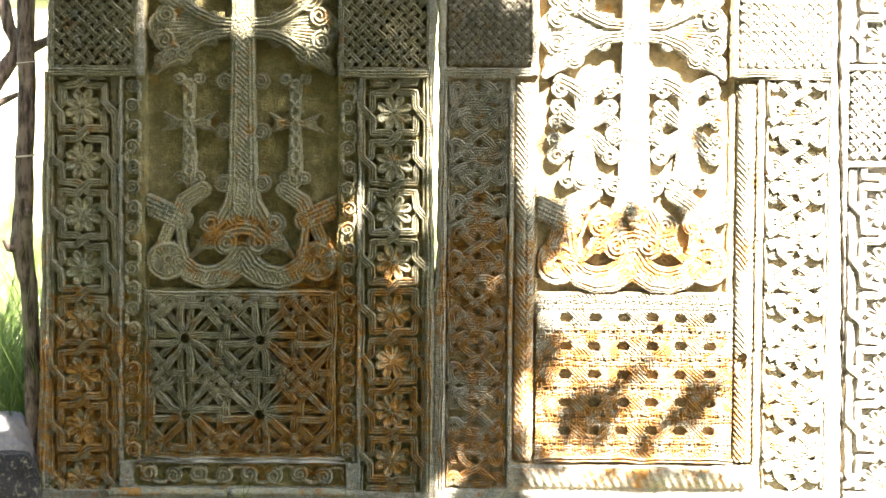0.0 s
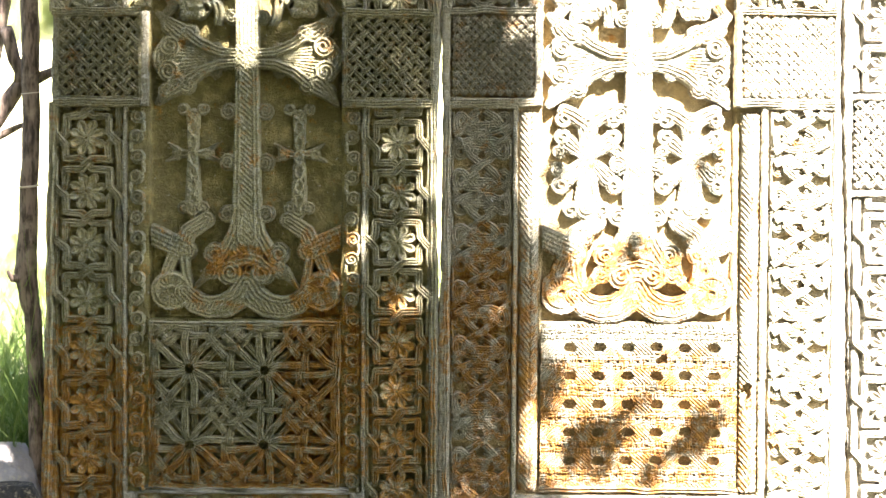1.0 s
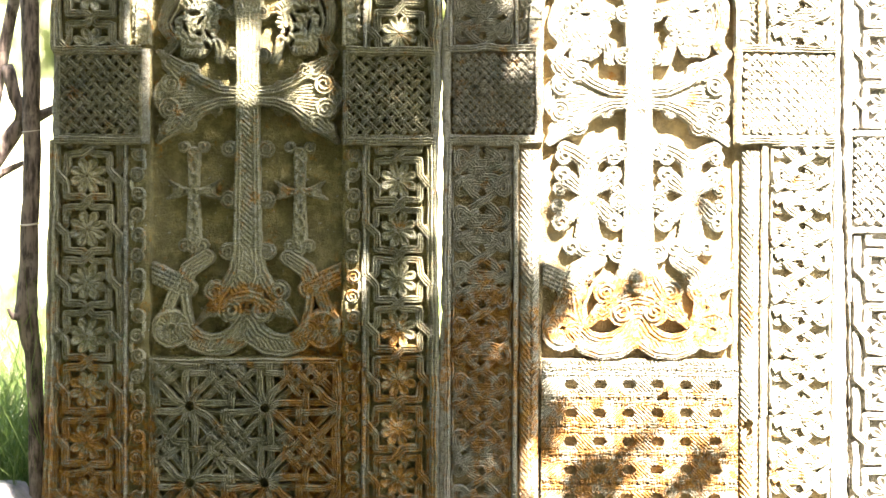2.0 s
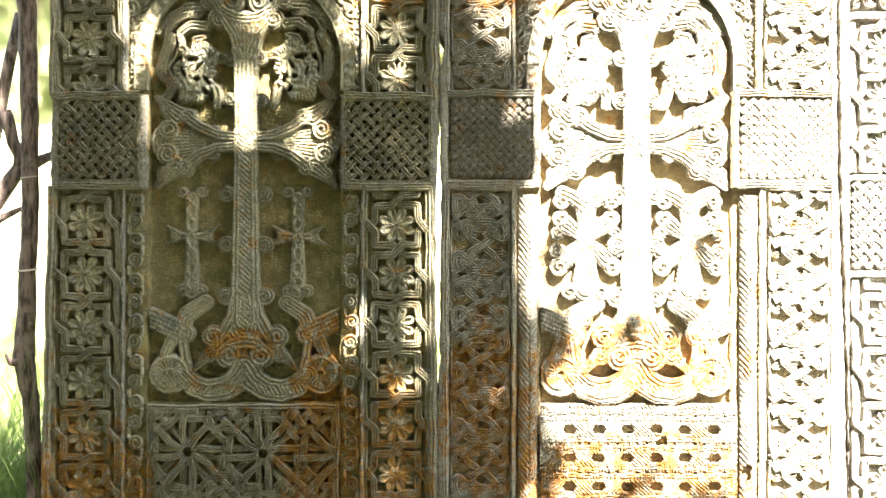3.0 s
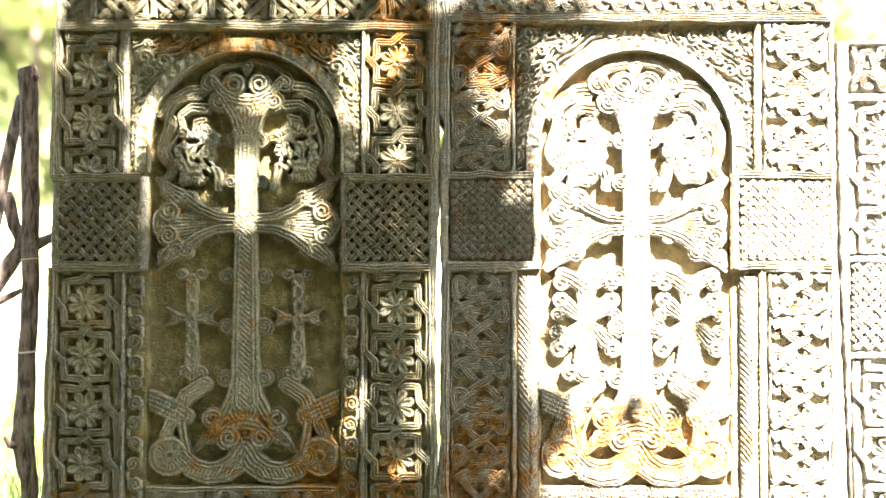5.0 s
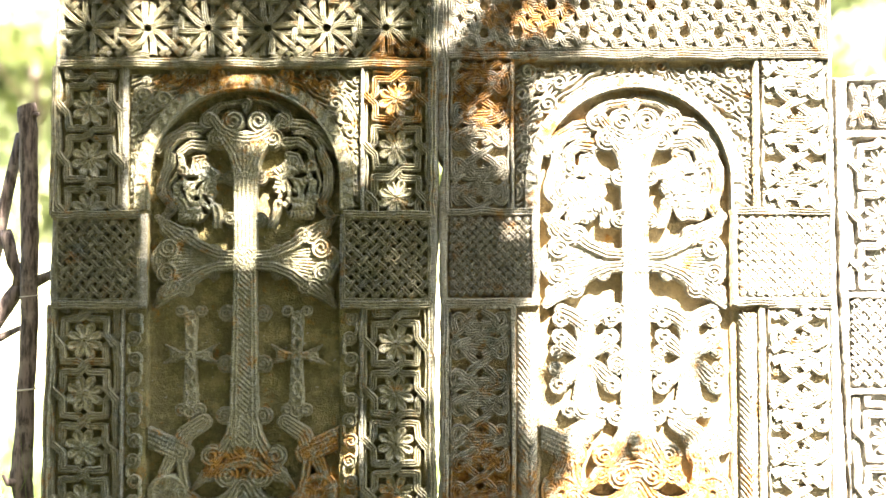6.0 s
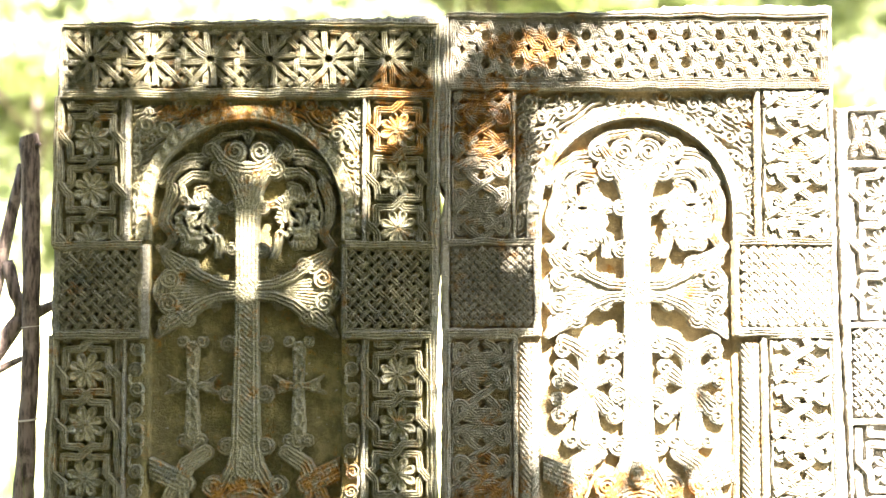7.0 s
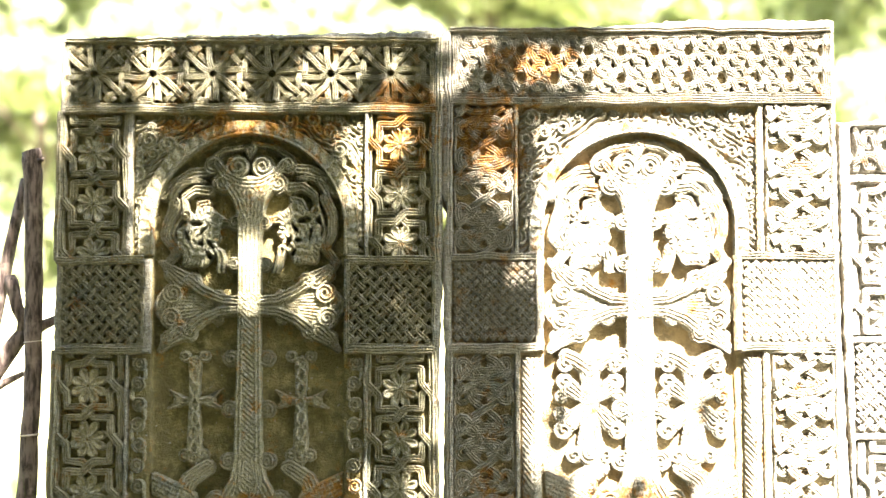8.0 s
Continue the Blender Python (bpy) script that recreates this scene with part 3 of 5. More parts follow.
# ---------------------------------------------------------------- pole, branches and boulder beside the stone
def pole():
    top = empty("wooden_pole", "weathered bark-covered pole with twine tied round it", "pole")
    y = 0.10
    path = [(-1.029, -0.06), (-1.029, 0.10), (-1.029, 0.24), (-1.031, 0.40), (-1.039, 0.525), (-1.053, 0.60), (-1.056, 0.63), (-1.051, 0.70), (-1.047, 0.842), (-1.042, 0.95), (-1.041, 1.03), (-1.044, 1.23), (-1.047, 1.35), (-1.050, 1.46), (-1.055, 1.535), (-1.056, 1.556)]
    rad = [0.020, 0.0195, 0.0195, 0.020, 0.022, 0.027, 0.0285, 0.0245, 0.0225, 0.0225, 0.022, 0.0225, 0.0225, 0.0235, 0.0245, 0.0235]
    fine = [(np.interp(t, range(len(path)), [p[0] for p in path]) + 0.0012 * math.sin(t * 5.3), y, np.interp(t, range(len(path)), [p[1] for p in path])) for t in np.linspace(0, len(path) - 1, 61)]
    shaft = tube("pole", fine, [np.interp(t, range(len(path)), rad) for t in np.linspace(0, len(path) - 1, 61)], BARK, top, wobble=0.03, sides=18)
    for z, r in ((0.842, 0.0026), (1.075, 0.0013)):
        x = np.interp(z, [p[1] for p in path], [p[0] for p in path])
        ring = [(x + 0.0242 * math.cos(a), y + 0.0242 * math.sin(a), z + 0.003 * math.sin(a + 1)) for a in np.linspace(0, 2 * math.pi, 25)]
        tube("twine", ring, [r] * 25, WIRE, shaft, "pale twine", sides=6)
    tube("knot", [(-1.062, y - 0.012, 0.615), (-1.084, y - 0.022, 0.612), (-1.096, y - 0.026, 0.632)], [0.016, 0.010, 0.004], BARK, shaft)
    tube("knot", [(-1.045, y - 0.012, 0.700), (-1.030, y - 0.022, 0.705)], [0.014, 0.006], BARK, shaft)
    tube("knot", [(-1.036, y - 0.01, 1.528), (-1.022, y - 0.012, 1.535)], [0.009, 0.004], BARK, shaft)


pole()
_b = empty("crooked_branch", "dark crooked branch leaning behind the pole", "branch")
tube("stem", [(-1.20, 0.17, 0.93), (-1.13, 0.15, 1.028), (-1.083, 0.15, 1.092), (-1.05, 0.15, 1.108), (-1.005, 0.16, 1.13), (-0.98, 0.17, 1.15)], [0.024, 0.023, 0.020, 0.016, 0.011, 0.007], BARK, _b, wobble=0.08)
tube("fork", [(-1.081, 0.15, 1.096), (-1.077, 0.15, 1.13), (-1.095, 0.15, 1.163), (-1.111, 0.15, 1.23), (-1.114, 0.15, 1.245)], [0.016, 0.0165, 0.017, 0.0165, 0.012], BARK, _b, wobble=0.08)
tube("fork", [(-1.155, 0.16, 0.955), (-1.13, 0.15, 0.97), (-1.071, 0.13, 0.996)], [0.013, 0.011, 0.007], BARK, _b, wobble=0.08)
_c = empty("thin_pole", "thin peeled pole leaning on the thick one", "pole")
tube("stick", [(-1.38, 0.21, -0.05), (-1.26, 0.19, 0.62), (-1.179, 0.18, 1.027), (-1.134, 0.17, 1.249), (-1.108, 0.16, 1.371), (-1.078, 0.145, 1.49)], [0.022, 0.02, 0.018, 0.0165, 0.015, 0.014], BARK, _c, wobble=0.05)


def boulder(name, label, x, y, z, sx, sy, sz, seed, mat):
    bm = bmesh.new()
    bmesh.ops.create_icosphere(bm, subdivisions=4, radius=1)
    for v in bm.verts:
        n = noise.noise(v.co * 1.3 + Vector((seed, 0, 0))) * 0.35 + noise.noise(v.co * 4 + Vector((0, seed, 0))) * 0.10 + noise.noise(v.co * 11) * 0.03
        v.co *= 1 + n
        v.co = Vector((v.co.x * sx, v.co.y * sy, min(v.co.z, 0.75) * sz))
    me = bpy.data.meshes.new(name)
    bm.to_mesh(me)
    bm.free()
    me.materials.append(mat)
    me.polygons.foreach_set("use_smooth", [True] * len(me.polygons))
    ob = new(name, me)
    ob.location = (x, y, z)
    return tagged(ob, label, "rock")


boulder("boulder", "pale grey boulder lying beside the stone", -1.17, 0.10, 0.06, 0.17, 0.14, 0.17, 3, ROCK)
boulder("boulder", "dark rough boulder in the shaded hollow at the stone's foot", -1.07, -0.05, 0.02, 0.085, 0.07, 0.13, 8, ROCK_DARK)


# ---------------------------------------------------------------- the three cross-stones
def within(X, Z, x0, x1, z0, z1):
    return (X > x0) & (X < x1) & (Z > z0) & (Z < z1)


def arched(X, Z, cx, cz, r, z0):
    return ((np.hypot(X - cx, Z - cz) < r) & (Z >= cz)) | within(X, Z, cx - r, cx + r, z0, cz + 0.001)


def depth_left(X, Z):
    y = np.zeros(X.shape)
    y = np.where(within(X, Z, -0.955, -0.035, 1.653, 1.815), 0.028, y)
    y = np.where(within(X, Z, -0.968, -0.797, 0.02, 1.045) | within(X, Z, -0.200, -0.043, 0.02, 1.045), 0.029, y)
    y = np.where(within(X, Z, -0.960, -0.797, 1.275, 1.635) | within(X, Z, -0.200, -0.043, 1.275, 1.635), 0.029, y)
    y = np.where(within(X, Z, -0.955, -0.752, 1.062, 1.262) | within(X, Z, -0.252, -0.043, 1.062, 1.262), 0.030, y)
    y = np.where(within(X, Z, -0.783, -0.210, 1.275, 1.637), 0.030, y)
    y = np.where(within(X, Z, -0.787, -0.210, 0.09, 1.042), 0.022, y)
    y = np.where(within(X, Z, -0.760, -0.235, 0.03, 0.088), 0.022, y)
    y = np.where(within(X, Z, -0.733, -0.262, 0.10, 0.512), 0.034, y)
    y = np.where(arched(X, Z, -0.497, 1.348, 0.236, 0.518), 0.058, y)
    y = np.where((Z < 0.022) & (X > -0.82) & (X < -0.21), -0.03, y)
    return y


def depth_right(X, Z):
    y = np.zeros(X.shape)
    y = np.where(within(X, Z, 0.005, 0.945, 1.672, 1.842), 0.025, y)
    y = np.where(within(X, Z, 0.008, 0.160, 0.03, 1.04) | within(X, Z, 0.785, 0.945, 0.03, 1.04), 0.026, y)
    y = np.where(within(X, Z, 0.008, 0.160, 1.285, 1.66) | within(X, Z, 0.775, 0.945, 1.285, 1.66), 0.026, y)
    y = np.where(within(X, Z, 0.005, 0.212, 1.066, 1.272) | within(X, Z, 0.718, 0.945, 1.066, 1.272), 0.025, y)
    y = np.where((y > 0.012) & (X > 0.715), np.where(within(X, Z, 0.718, 0.945, 1.066, 1.272), 0.009, 0.016), y)
    y = np.where(within(X, Z, 0.170, 0.762, 1.285, 1.655), 0.034, y)
    y = np.where(within(X, Z, 0.172, 0.770, 0.09, 1.047), 0.030, y)
    y = np.where(within(X, Z, 0.232, 0.715, 0.105, 0.508), 0.034, y)
    y = np.where(arched(X, Z, 0.468, 1.352, 0.236, 0.518), 0.043 + 0.012 * np.clip((Z - 0.95) / 0.15, 0, 1) + 0.012 * np.clip((0.68 - Z) / 0.1, 0, 1), y)
    y = np.where((Z < 0.022) & (X > 0.19) & (X < 0.75), -0.03, y)
    return y


def depth_next(X, Z):
    y = np.zeros(X.shape)
    y = np.where(within(X, Z, 0.99, 1.15, 0.03, 0.83) | within(X, Z, 0.99, 1.15, 1.08, 1.46) | within(X, Z, 0.99, 1.8, 1.48, 1.60), 0.019, y)
    y = np.where(within(X, Z, 0.99, 1.17, 0.845, 1.065), 0.014, y)
    return np.where(within(X, Z, 1.17, 1.65, 0.1, 1.46), 0.05, y)


left_stone = empty("cross_stone", "grey-green tuff cross-stone with rosettes and orange lichen, in shade", "carved stone", "cross-stones")
right_stone = empty("cross_stone", "pale tuff cross-stone with knotwork in glaring sun", "carved stone", "cross-stones")
next_stone = empty("cross_stone", "lower pale cross-stone with rosettes in glaring sun", "carved stone", "cross-stones")
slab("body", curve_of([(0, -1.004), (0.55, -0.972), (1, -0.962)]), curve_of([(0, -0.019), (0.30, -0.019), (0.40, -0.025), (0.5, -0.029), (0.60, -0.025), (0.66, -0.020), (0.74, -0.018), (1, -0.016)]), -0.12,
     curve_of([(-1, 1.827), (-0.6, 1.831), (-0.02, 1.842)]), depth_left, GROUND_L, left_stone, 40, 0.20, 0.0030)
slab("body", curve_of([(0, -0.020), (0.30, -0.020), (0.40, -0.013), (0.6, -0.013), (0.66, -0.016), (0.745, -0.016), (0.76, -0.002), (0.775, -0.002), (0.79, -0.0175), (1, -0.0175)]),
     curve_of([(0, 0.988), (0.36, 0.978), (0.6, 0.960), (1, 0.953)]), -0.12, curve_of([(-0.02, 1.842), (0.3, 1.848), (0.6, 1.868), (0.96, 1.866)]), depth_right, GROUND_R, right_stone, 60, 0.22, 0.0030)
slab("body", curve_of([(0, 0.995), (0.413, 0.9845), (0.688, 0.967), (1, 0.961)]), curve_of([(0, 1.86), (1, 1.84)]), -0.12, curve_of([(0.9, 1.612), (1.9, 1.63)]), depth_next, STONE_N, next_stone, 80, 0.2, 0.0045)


# ---------------------------------------------------------------- carved straps
def rosette_mesh(radius):
    """Eight scooped petals round a small eye."""
    rings, spokes = 9, 96
    verts, faces = [], []
    for i in range(rings):
        t = i / (rings - 1)
        for k in range(spokes):
            a = 2 * math.pi * k / spokes
            c = abs(math.cos(4 * a))
            edge = radius * (0.58 + 0.42 * c ** 0.7)
            r = edge * (0.06 + 0.94 * t)
            scoop = 0.015 * math.sin(math.pi * min(1, t * 1.02)) * c ** 1.5
            groove = 0.022 * (1 - c ** 0.35) * min(1.0, 2.5 * t)
            h = 0.012 - scoop - groove + 0.002 * t - (0.034 if i == rings - 1 else 0) - (0.006 if i == 0 else 0)
            verts.append((r * math.cos(a), -h, r * math.sin(a)))
    for i in range(rings - 1):
        for k in range(spokes):
            k2 = (k + 1) % spokes
            faces.append((i * spokes + k, i * spokes + k2, (i + 1) * spokes + k2, (i + 1) * spokes + k))
    me = bpy.data.meshes.new("rosette")
    me.from_pydata(verts, [], faces)
    me.polygons.foreach_set("use_smooth", [True] * len(me.polygons))
    return me


ROSETTES = {}


def rosette(x, y, z, mat, parent, radius=0.038, turn=0.0):
    key = (mat.name, radius)
    if key not in ROSETTES:
        ROSETTES[key] = rosette_mesh(radius)
        ROSETTES[key].materials.append(mat)
    ob = new("rosette", ROSETTES[key])
    ob.parent = parent
    ob.matrix_basis = pose(x, y, z, 0, turn, 0)
    return ob


def key_column(cx, base, centres, p, z0, z1, mat, parent, seed=0, cut=0.0105):
    """Knotted square frames, one round each rosette, linked at their sides and to each other."""
    R = Ribbons(base, cut)
    inside = lambda x, z: (z > z0) & (z < z1)
    inner = [(0.0, p), (0.013, p - 0.0125), (0.053, p - 0.0125), (0.053, 0.014), (0.066, 0.0), (0.080, -0.014)]
    strands = []
    for first in (1, -1):
        for kind in (0, 1):
            line, s = [], first
            for i, cz in enumerate([centres[0] + 2 * p] + list(centres) + [centres[-1] - 2 * p]):
                if (i + kind) % 2 == 0:
                    line += [(cx + s * x, cz + z) for x, z in inner]
                else:
                    line += [(cx + s * x, cz - z) for x, z in reversed(inner)]
                    s = -s
            strands.append([q for q, nxt in zip(line, line[1:] + [(9, 9)]) if abs(q[0] - nxt[0]) + abs(q[1] - nxt[1]) > 1e-5])
    R.weave(strands, 0.0185, 0.0125, 0.0036, 3, inside)
    band = R.make("key_band", mat, parent, "triple-grooved knotted frames")
    for i, cz in enumerate(centres):
        if z0 - 0.02 < cz < z1 + 0.02:
            rosette(cx, base, cz, mat, band, 0.0505, 22.5 + 4 * math.sin(seed + i * 2.1))
    return band


def star_field(x0, x1, z0, z1, ox, oz, px, pz, off, w, base, mat, parent, name="star_panel", height=0.014, swing=0.0042, ridges=3, ring=0.46):
    """Pairs of straps run from star to star in four directions and pass over and under a ring about each star."""
    R = Ribbons(base)
    inside = lambda x, z: (x > x0) & (x < x1) & (z > z0) & (z < z1)
    tip = off / math.sin(radians(22.5))
    near = 0.36 * tip
    strands = []

    def strap(ax, az, bx, bz, s):
        """One strap on side s of the line from star a to star b, drawn to a point at either end."""
        ang = math.atan2(bz - az, bx - ax)
        ux, uz = math.cos(ang), math.sin(ang)
        n = (-uz * s, ux * s)
        run = 1.25 * tip * math.cos(radians(22.5))
        e = radians(20.0) * s
        strands.append([(ax + near * math.cos(ang + e), az + near * math.sin(ang + e)), (ax + ux * run + n[0] * off, az + uz * run + n[1] * off),
                        (bx - ux * run + n[0] * off, bz - uz * run + n[1] * off), (bx - near * math.cos(ang - e), bz - near * math.sin(ang - e))])

    for i in range(-2, 9):
        for j in range(-2, 4):
            cx, cz = ox + i * px, oz + j * pz
            if not (x0 - 1.5 * px < cx < x1 + 0.5 * px and z0 - 1.5 * pz < cz < z1 + 0.5 * pz):
                continue
            for s in (1, -1):
                strap(cx, cz, cx + px, cz, s)
                strap(cx, cz, cx, cz + pz, s)
                strap(cx, cz, cx + px, cz + pz, s)
                strap(cx, cz + pz, cx + px, cz, s)
            if px > 0.16:
                strands.append([(cx + px / 2 + x, cz + pz / 2 + z) for x, z in arc(0, 0, px * 0.23, 20, 380, 8)])
            strands.append([(cx + x, cz + z) for x, z in arc(0, 0, px * ring / math.cos(radians(22.5)), 20, 380, 8)])
    R.weave(strands, w, height, swing, ridges, inside)
    return R.make(name, mat, parent, "interlaced star pattern")


def knot_column(x0, x1, z0, z1, start, pitch, w, base, mat, parent, height=0.013, cut=0.0085):
    """Nodes in a row, each sending straps to looped corners, with curled eyes at the sides."""
    R = Ribbons(base, cut)
    c, k = (x0 + x1) / 2, (x1 - x0) / 0.146
    inside = lambda x, z: (x > x0) & (x < x1) & (z > z0) & (z < z1)
    half = pitch / 2
    strands, eyes, rails = [], [], []
    for i in range(-1, int((z1 - z0) / pitch) + 3):
        cz = start + i * pitch
        for sx in (1, -1):
            corner = [(0.058, 0.012), (0.0635, 0.030), (0.0625, 0.044), (0.0555, 0.0515), (0.0455, 0.0495), (0.036, 0.0405), (0.0, 0.0045)]
            line = [(x, z) for x, z in corner[:-1]] + [(-x, -z) for x, z in reversed(corner[:-1])]
            strands.append([(c + sx * x * k, cz + z) for x, z in line])
            strands.append([(c + sx * x * k, cz + half + z) for x, z in [(-0.046, -0.040), (-0.026, -0.018), (-0.010, -0.006), (0.010, 0.006), (0.026, 0.018), (0.046, 0.040)]])
            strands.append([(c + sx * x * k, cz + z) for x, z in [(0.008, 0.0455), (0.022, 0.039), (0.042, 0.022), (0.066, 0.003)]])
            strands.append([(c + sx * x * k, cz - z) for x, z in [(0.008, 0.0455), (0.022, 0.039), (0.042, 0.022), (0.066, 0.003)]])
            rails.append([(c + sx * 0.0705 * k, cz + 0.018), (c + sx * 0.0705 * k, cz + pitch - 0.018)])
            for a in (0.0085, 0.0155):
                eyes.append([(c + sx * 0.073 * k + a * math.cos(q), cz + a * math.sin(q)) for q in np.linspace(0, 2 * math.pi, 17)])
        for sz in (1, -1):
            strands.append([(c + x * k, cz + sz * z) for x, z in [(-0.062, 0.028), (-0.044, 0.017), (-0.026, 0.0088), (0.026, 0.0088), (0.044, 0.017), (0.062, 0.028)]])
            strands.append([(c + x * k, cz + sz * z) for x, z in [(-0.044, 0.0345), (-0.018, 0.0262), (0.018, 0.0262), (0.044, 0.0345)]])
    R.weave(strands, w, height, 0.0042, 3, inside, 0.0035)
    for e in rails:
        R.add(e, 0.008, height - 0.004, 1, None, inside)
    for e in eyes:
        R.add(e, 0.0075, height - 0.002, 1, None, inside, 0.004)
    return R.make_each("knot_strap", mat, parent)


def frame_lines(x0, x1, z0, z1, base, mat, parent, w=0.016, ridges=2, height=0.015):
    R = Ribbons(base)
    h = w / 2
    R.add([(x0 + h, z0), (x0 + h, z1)], w, height, ridges)
    R.add([(x1 - h, z0), (x1 - h, z1)], w, height, ridges)
    R.add([(x0, z0 + h), (x1, z0 + h)], w, height - 0.001, ridges)
    R.add([(x0, z1 - h), (x1, z1 - h)], w, height - 0.001, ridges)
    return R.make("moulding", mat, parent)


def basket(x0, x1, z0, z1, pitch, w, base, mat, parent, ridges=2, height=0.011, swing=0.0035, cut=0.009):
    """Straps woven on the diagonal."""
    R = Ribbons(base, cut)
    inside = lambda x, z: (x > x0) & (x < x1) & (z > z0) & (z < z1)
    span = (x1 - x0) + (z1 - z0)
    n = int(span / pitch) + 2
    strands = []
    for i in range(-n, n):
        for d in (1, -1):
            a = (x0 - 0.02, (z0 if d > 0 else z1) + i * pitch + 0.0013 * d)
            strands.append([a, (a[0] + span, a[1] + d * span)])
    R.weave(strands, w, height, swing, ridges, inside, pitch / 7)
    return R.make("basket_panel", mat, parent, "woven basketwork carving")


def cornice_weave(x0, x1, z0, z1, pitch, w, base, mat, parent, height=0.013, cut=0.008, rows=2):
    """Rows of crossing zigzags tied by wavering straps, with small holes left between them."""
    R = Ribbons(base, cut)
    inside = lambda x, z: (x > x0) & (x < x1) & (z > z0) & (z < z1)
    tall = (z1 - z0) / rows
    n = int((x1 - x0) / pitch) + 2
    strands = []
    for r in range(rows):
        mid, flip = z0 + (r + 0.5) * tall, 1 if r % 2 == 0 else -1
        for ph in (0, 1):
            line = []
            for i in range(-1, 2 * n):
                up = (i + ph) % 2 == 0
                reach = (0.40 if i % 2 else 0.47) * tall * (1 if up else -1)
                x = x0 + i * pitch / 2
                line += [(x - 0.10 * pitch, mid + reach), (x + 0.10 * pitch, mid + reach * 1.02)]
            strands.append(line)
        for sz in (1, -1):
            strands.append([(x, mid + sz * tall * (0.21 + 0.12 * math.cos(2 * math.pi * (x - x0) / pitch))) for x in np.arange(x0 - 0.02, x1 + 0.02, pitch / 12)])
    R.weave(strands, w, height, 0.0042, 3, inside)
    return R.make_each("cornice_strap", mat, parent)


def scroll_strip(x0, x1, z0, z1, pitch, base, mat, parent, along="z", top=0.021):
    """A running vine whose tendrils curl to either side."""
    def field(X, Z):
        U, V, u0, v0, v1 = (X, Z, x0, z0, z1) if along == "z" else (Z, X, z0, x0, x1)
        half = ((x1 - x0) if along == "z" else (z1 - z0)) / 2
        c = u0 + half
        k = np.floor((V - v0) / pitch)
        side = np.where(k % 2 == 0, 1.0, -1.0)
        qu, qv = U - c - side * half * 0.12, V - v0 - (k + 0.5) * pitch
        r = np.hypot(qu, qv)
        a = np.arctan2(qv, qu * side)
        R = min(half * 0.86, pitch * 0.42)
        ph = r / R * 2.1 - a / (2 * np.pi)
        h = np.where(r < R, top - 0.011 * (0.5 + 0.5 * np.cos(2 * np.pi * ph)), -1)
        wave = np.abs(U - c - half * 0.86 * np.cos(np.pi * (V - v0) / pitch))
        h = np.where(r < R, h, np.where(wave < 0.0055, top * 0.85 - 80 * wave ** 2, -1))
        return np.where((U > u0 + 0.002) & (U < u0 + 2 * half - 0.002), h, -1)
    return relief("scroll_strip", x0, x1, z0, z1, base, field, mat, parent, "running scroll of curled tendrils")


def rope_strip(x0, x1, z0, z1, base, mat, parent, pitch=0.0150, top=0.017):
    def field(X, Z):
        q = (X - (x0 + x1) / 2) / ((x1 - x0) / 2)
        twist = 0.5 + 0.5 * np.cos(2 * np.pi * (Z + 0.0025 * value_noise(X, Z, 0.03, 33) + 1.25 * np.where(q < 0.1, X - x0, 2 * (x0 + x1) / 2 - X - x0 + 0.01)) / pitch)
        h = top * np.sqrt(np.clip(1 - q * q, 0, 1)) - 0.0045 * twist ** 1.5 * (1 + 0.6 * value_noise(X, Z, 0.05, 34)) - 0.004 * np.exp(-((q - 0.1) / 0.1) ** 2)
        chip = ((X - 0.738) / 0.013) ** 2 + ((Z - 0.345 - 0.6 * (X - 0.738)) / 0.022) ** 2 + 0.5 * value_noise(X, Z, 0.01, 31) < 1
        return np.where((np.abs(q) < 0.97) & ~chip, np.maximum(h, -0.006), -1)
    return relief("rope_strip", x0, x1, z0, z1, base, field, mat, parent, "herringbone rope moulding")


# ---------------------------------------------------------------- crosses and their surrounds
def mirrored(fn):
    """A field that is the same on both sides of its axis."""
    return lambda u, Z: np.maximum(fn(u, Z), fn(-u, Z))


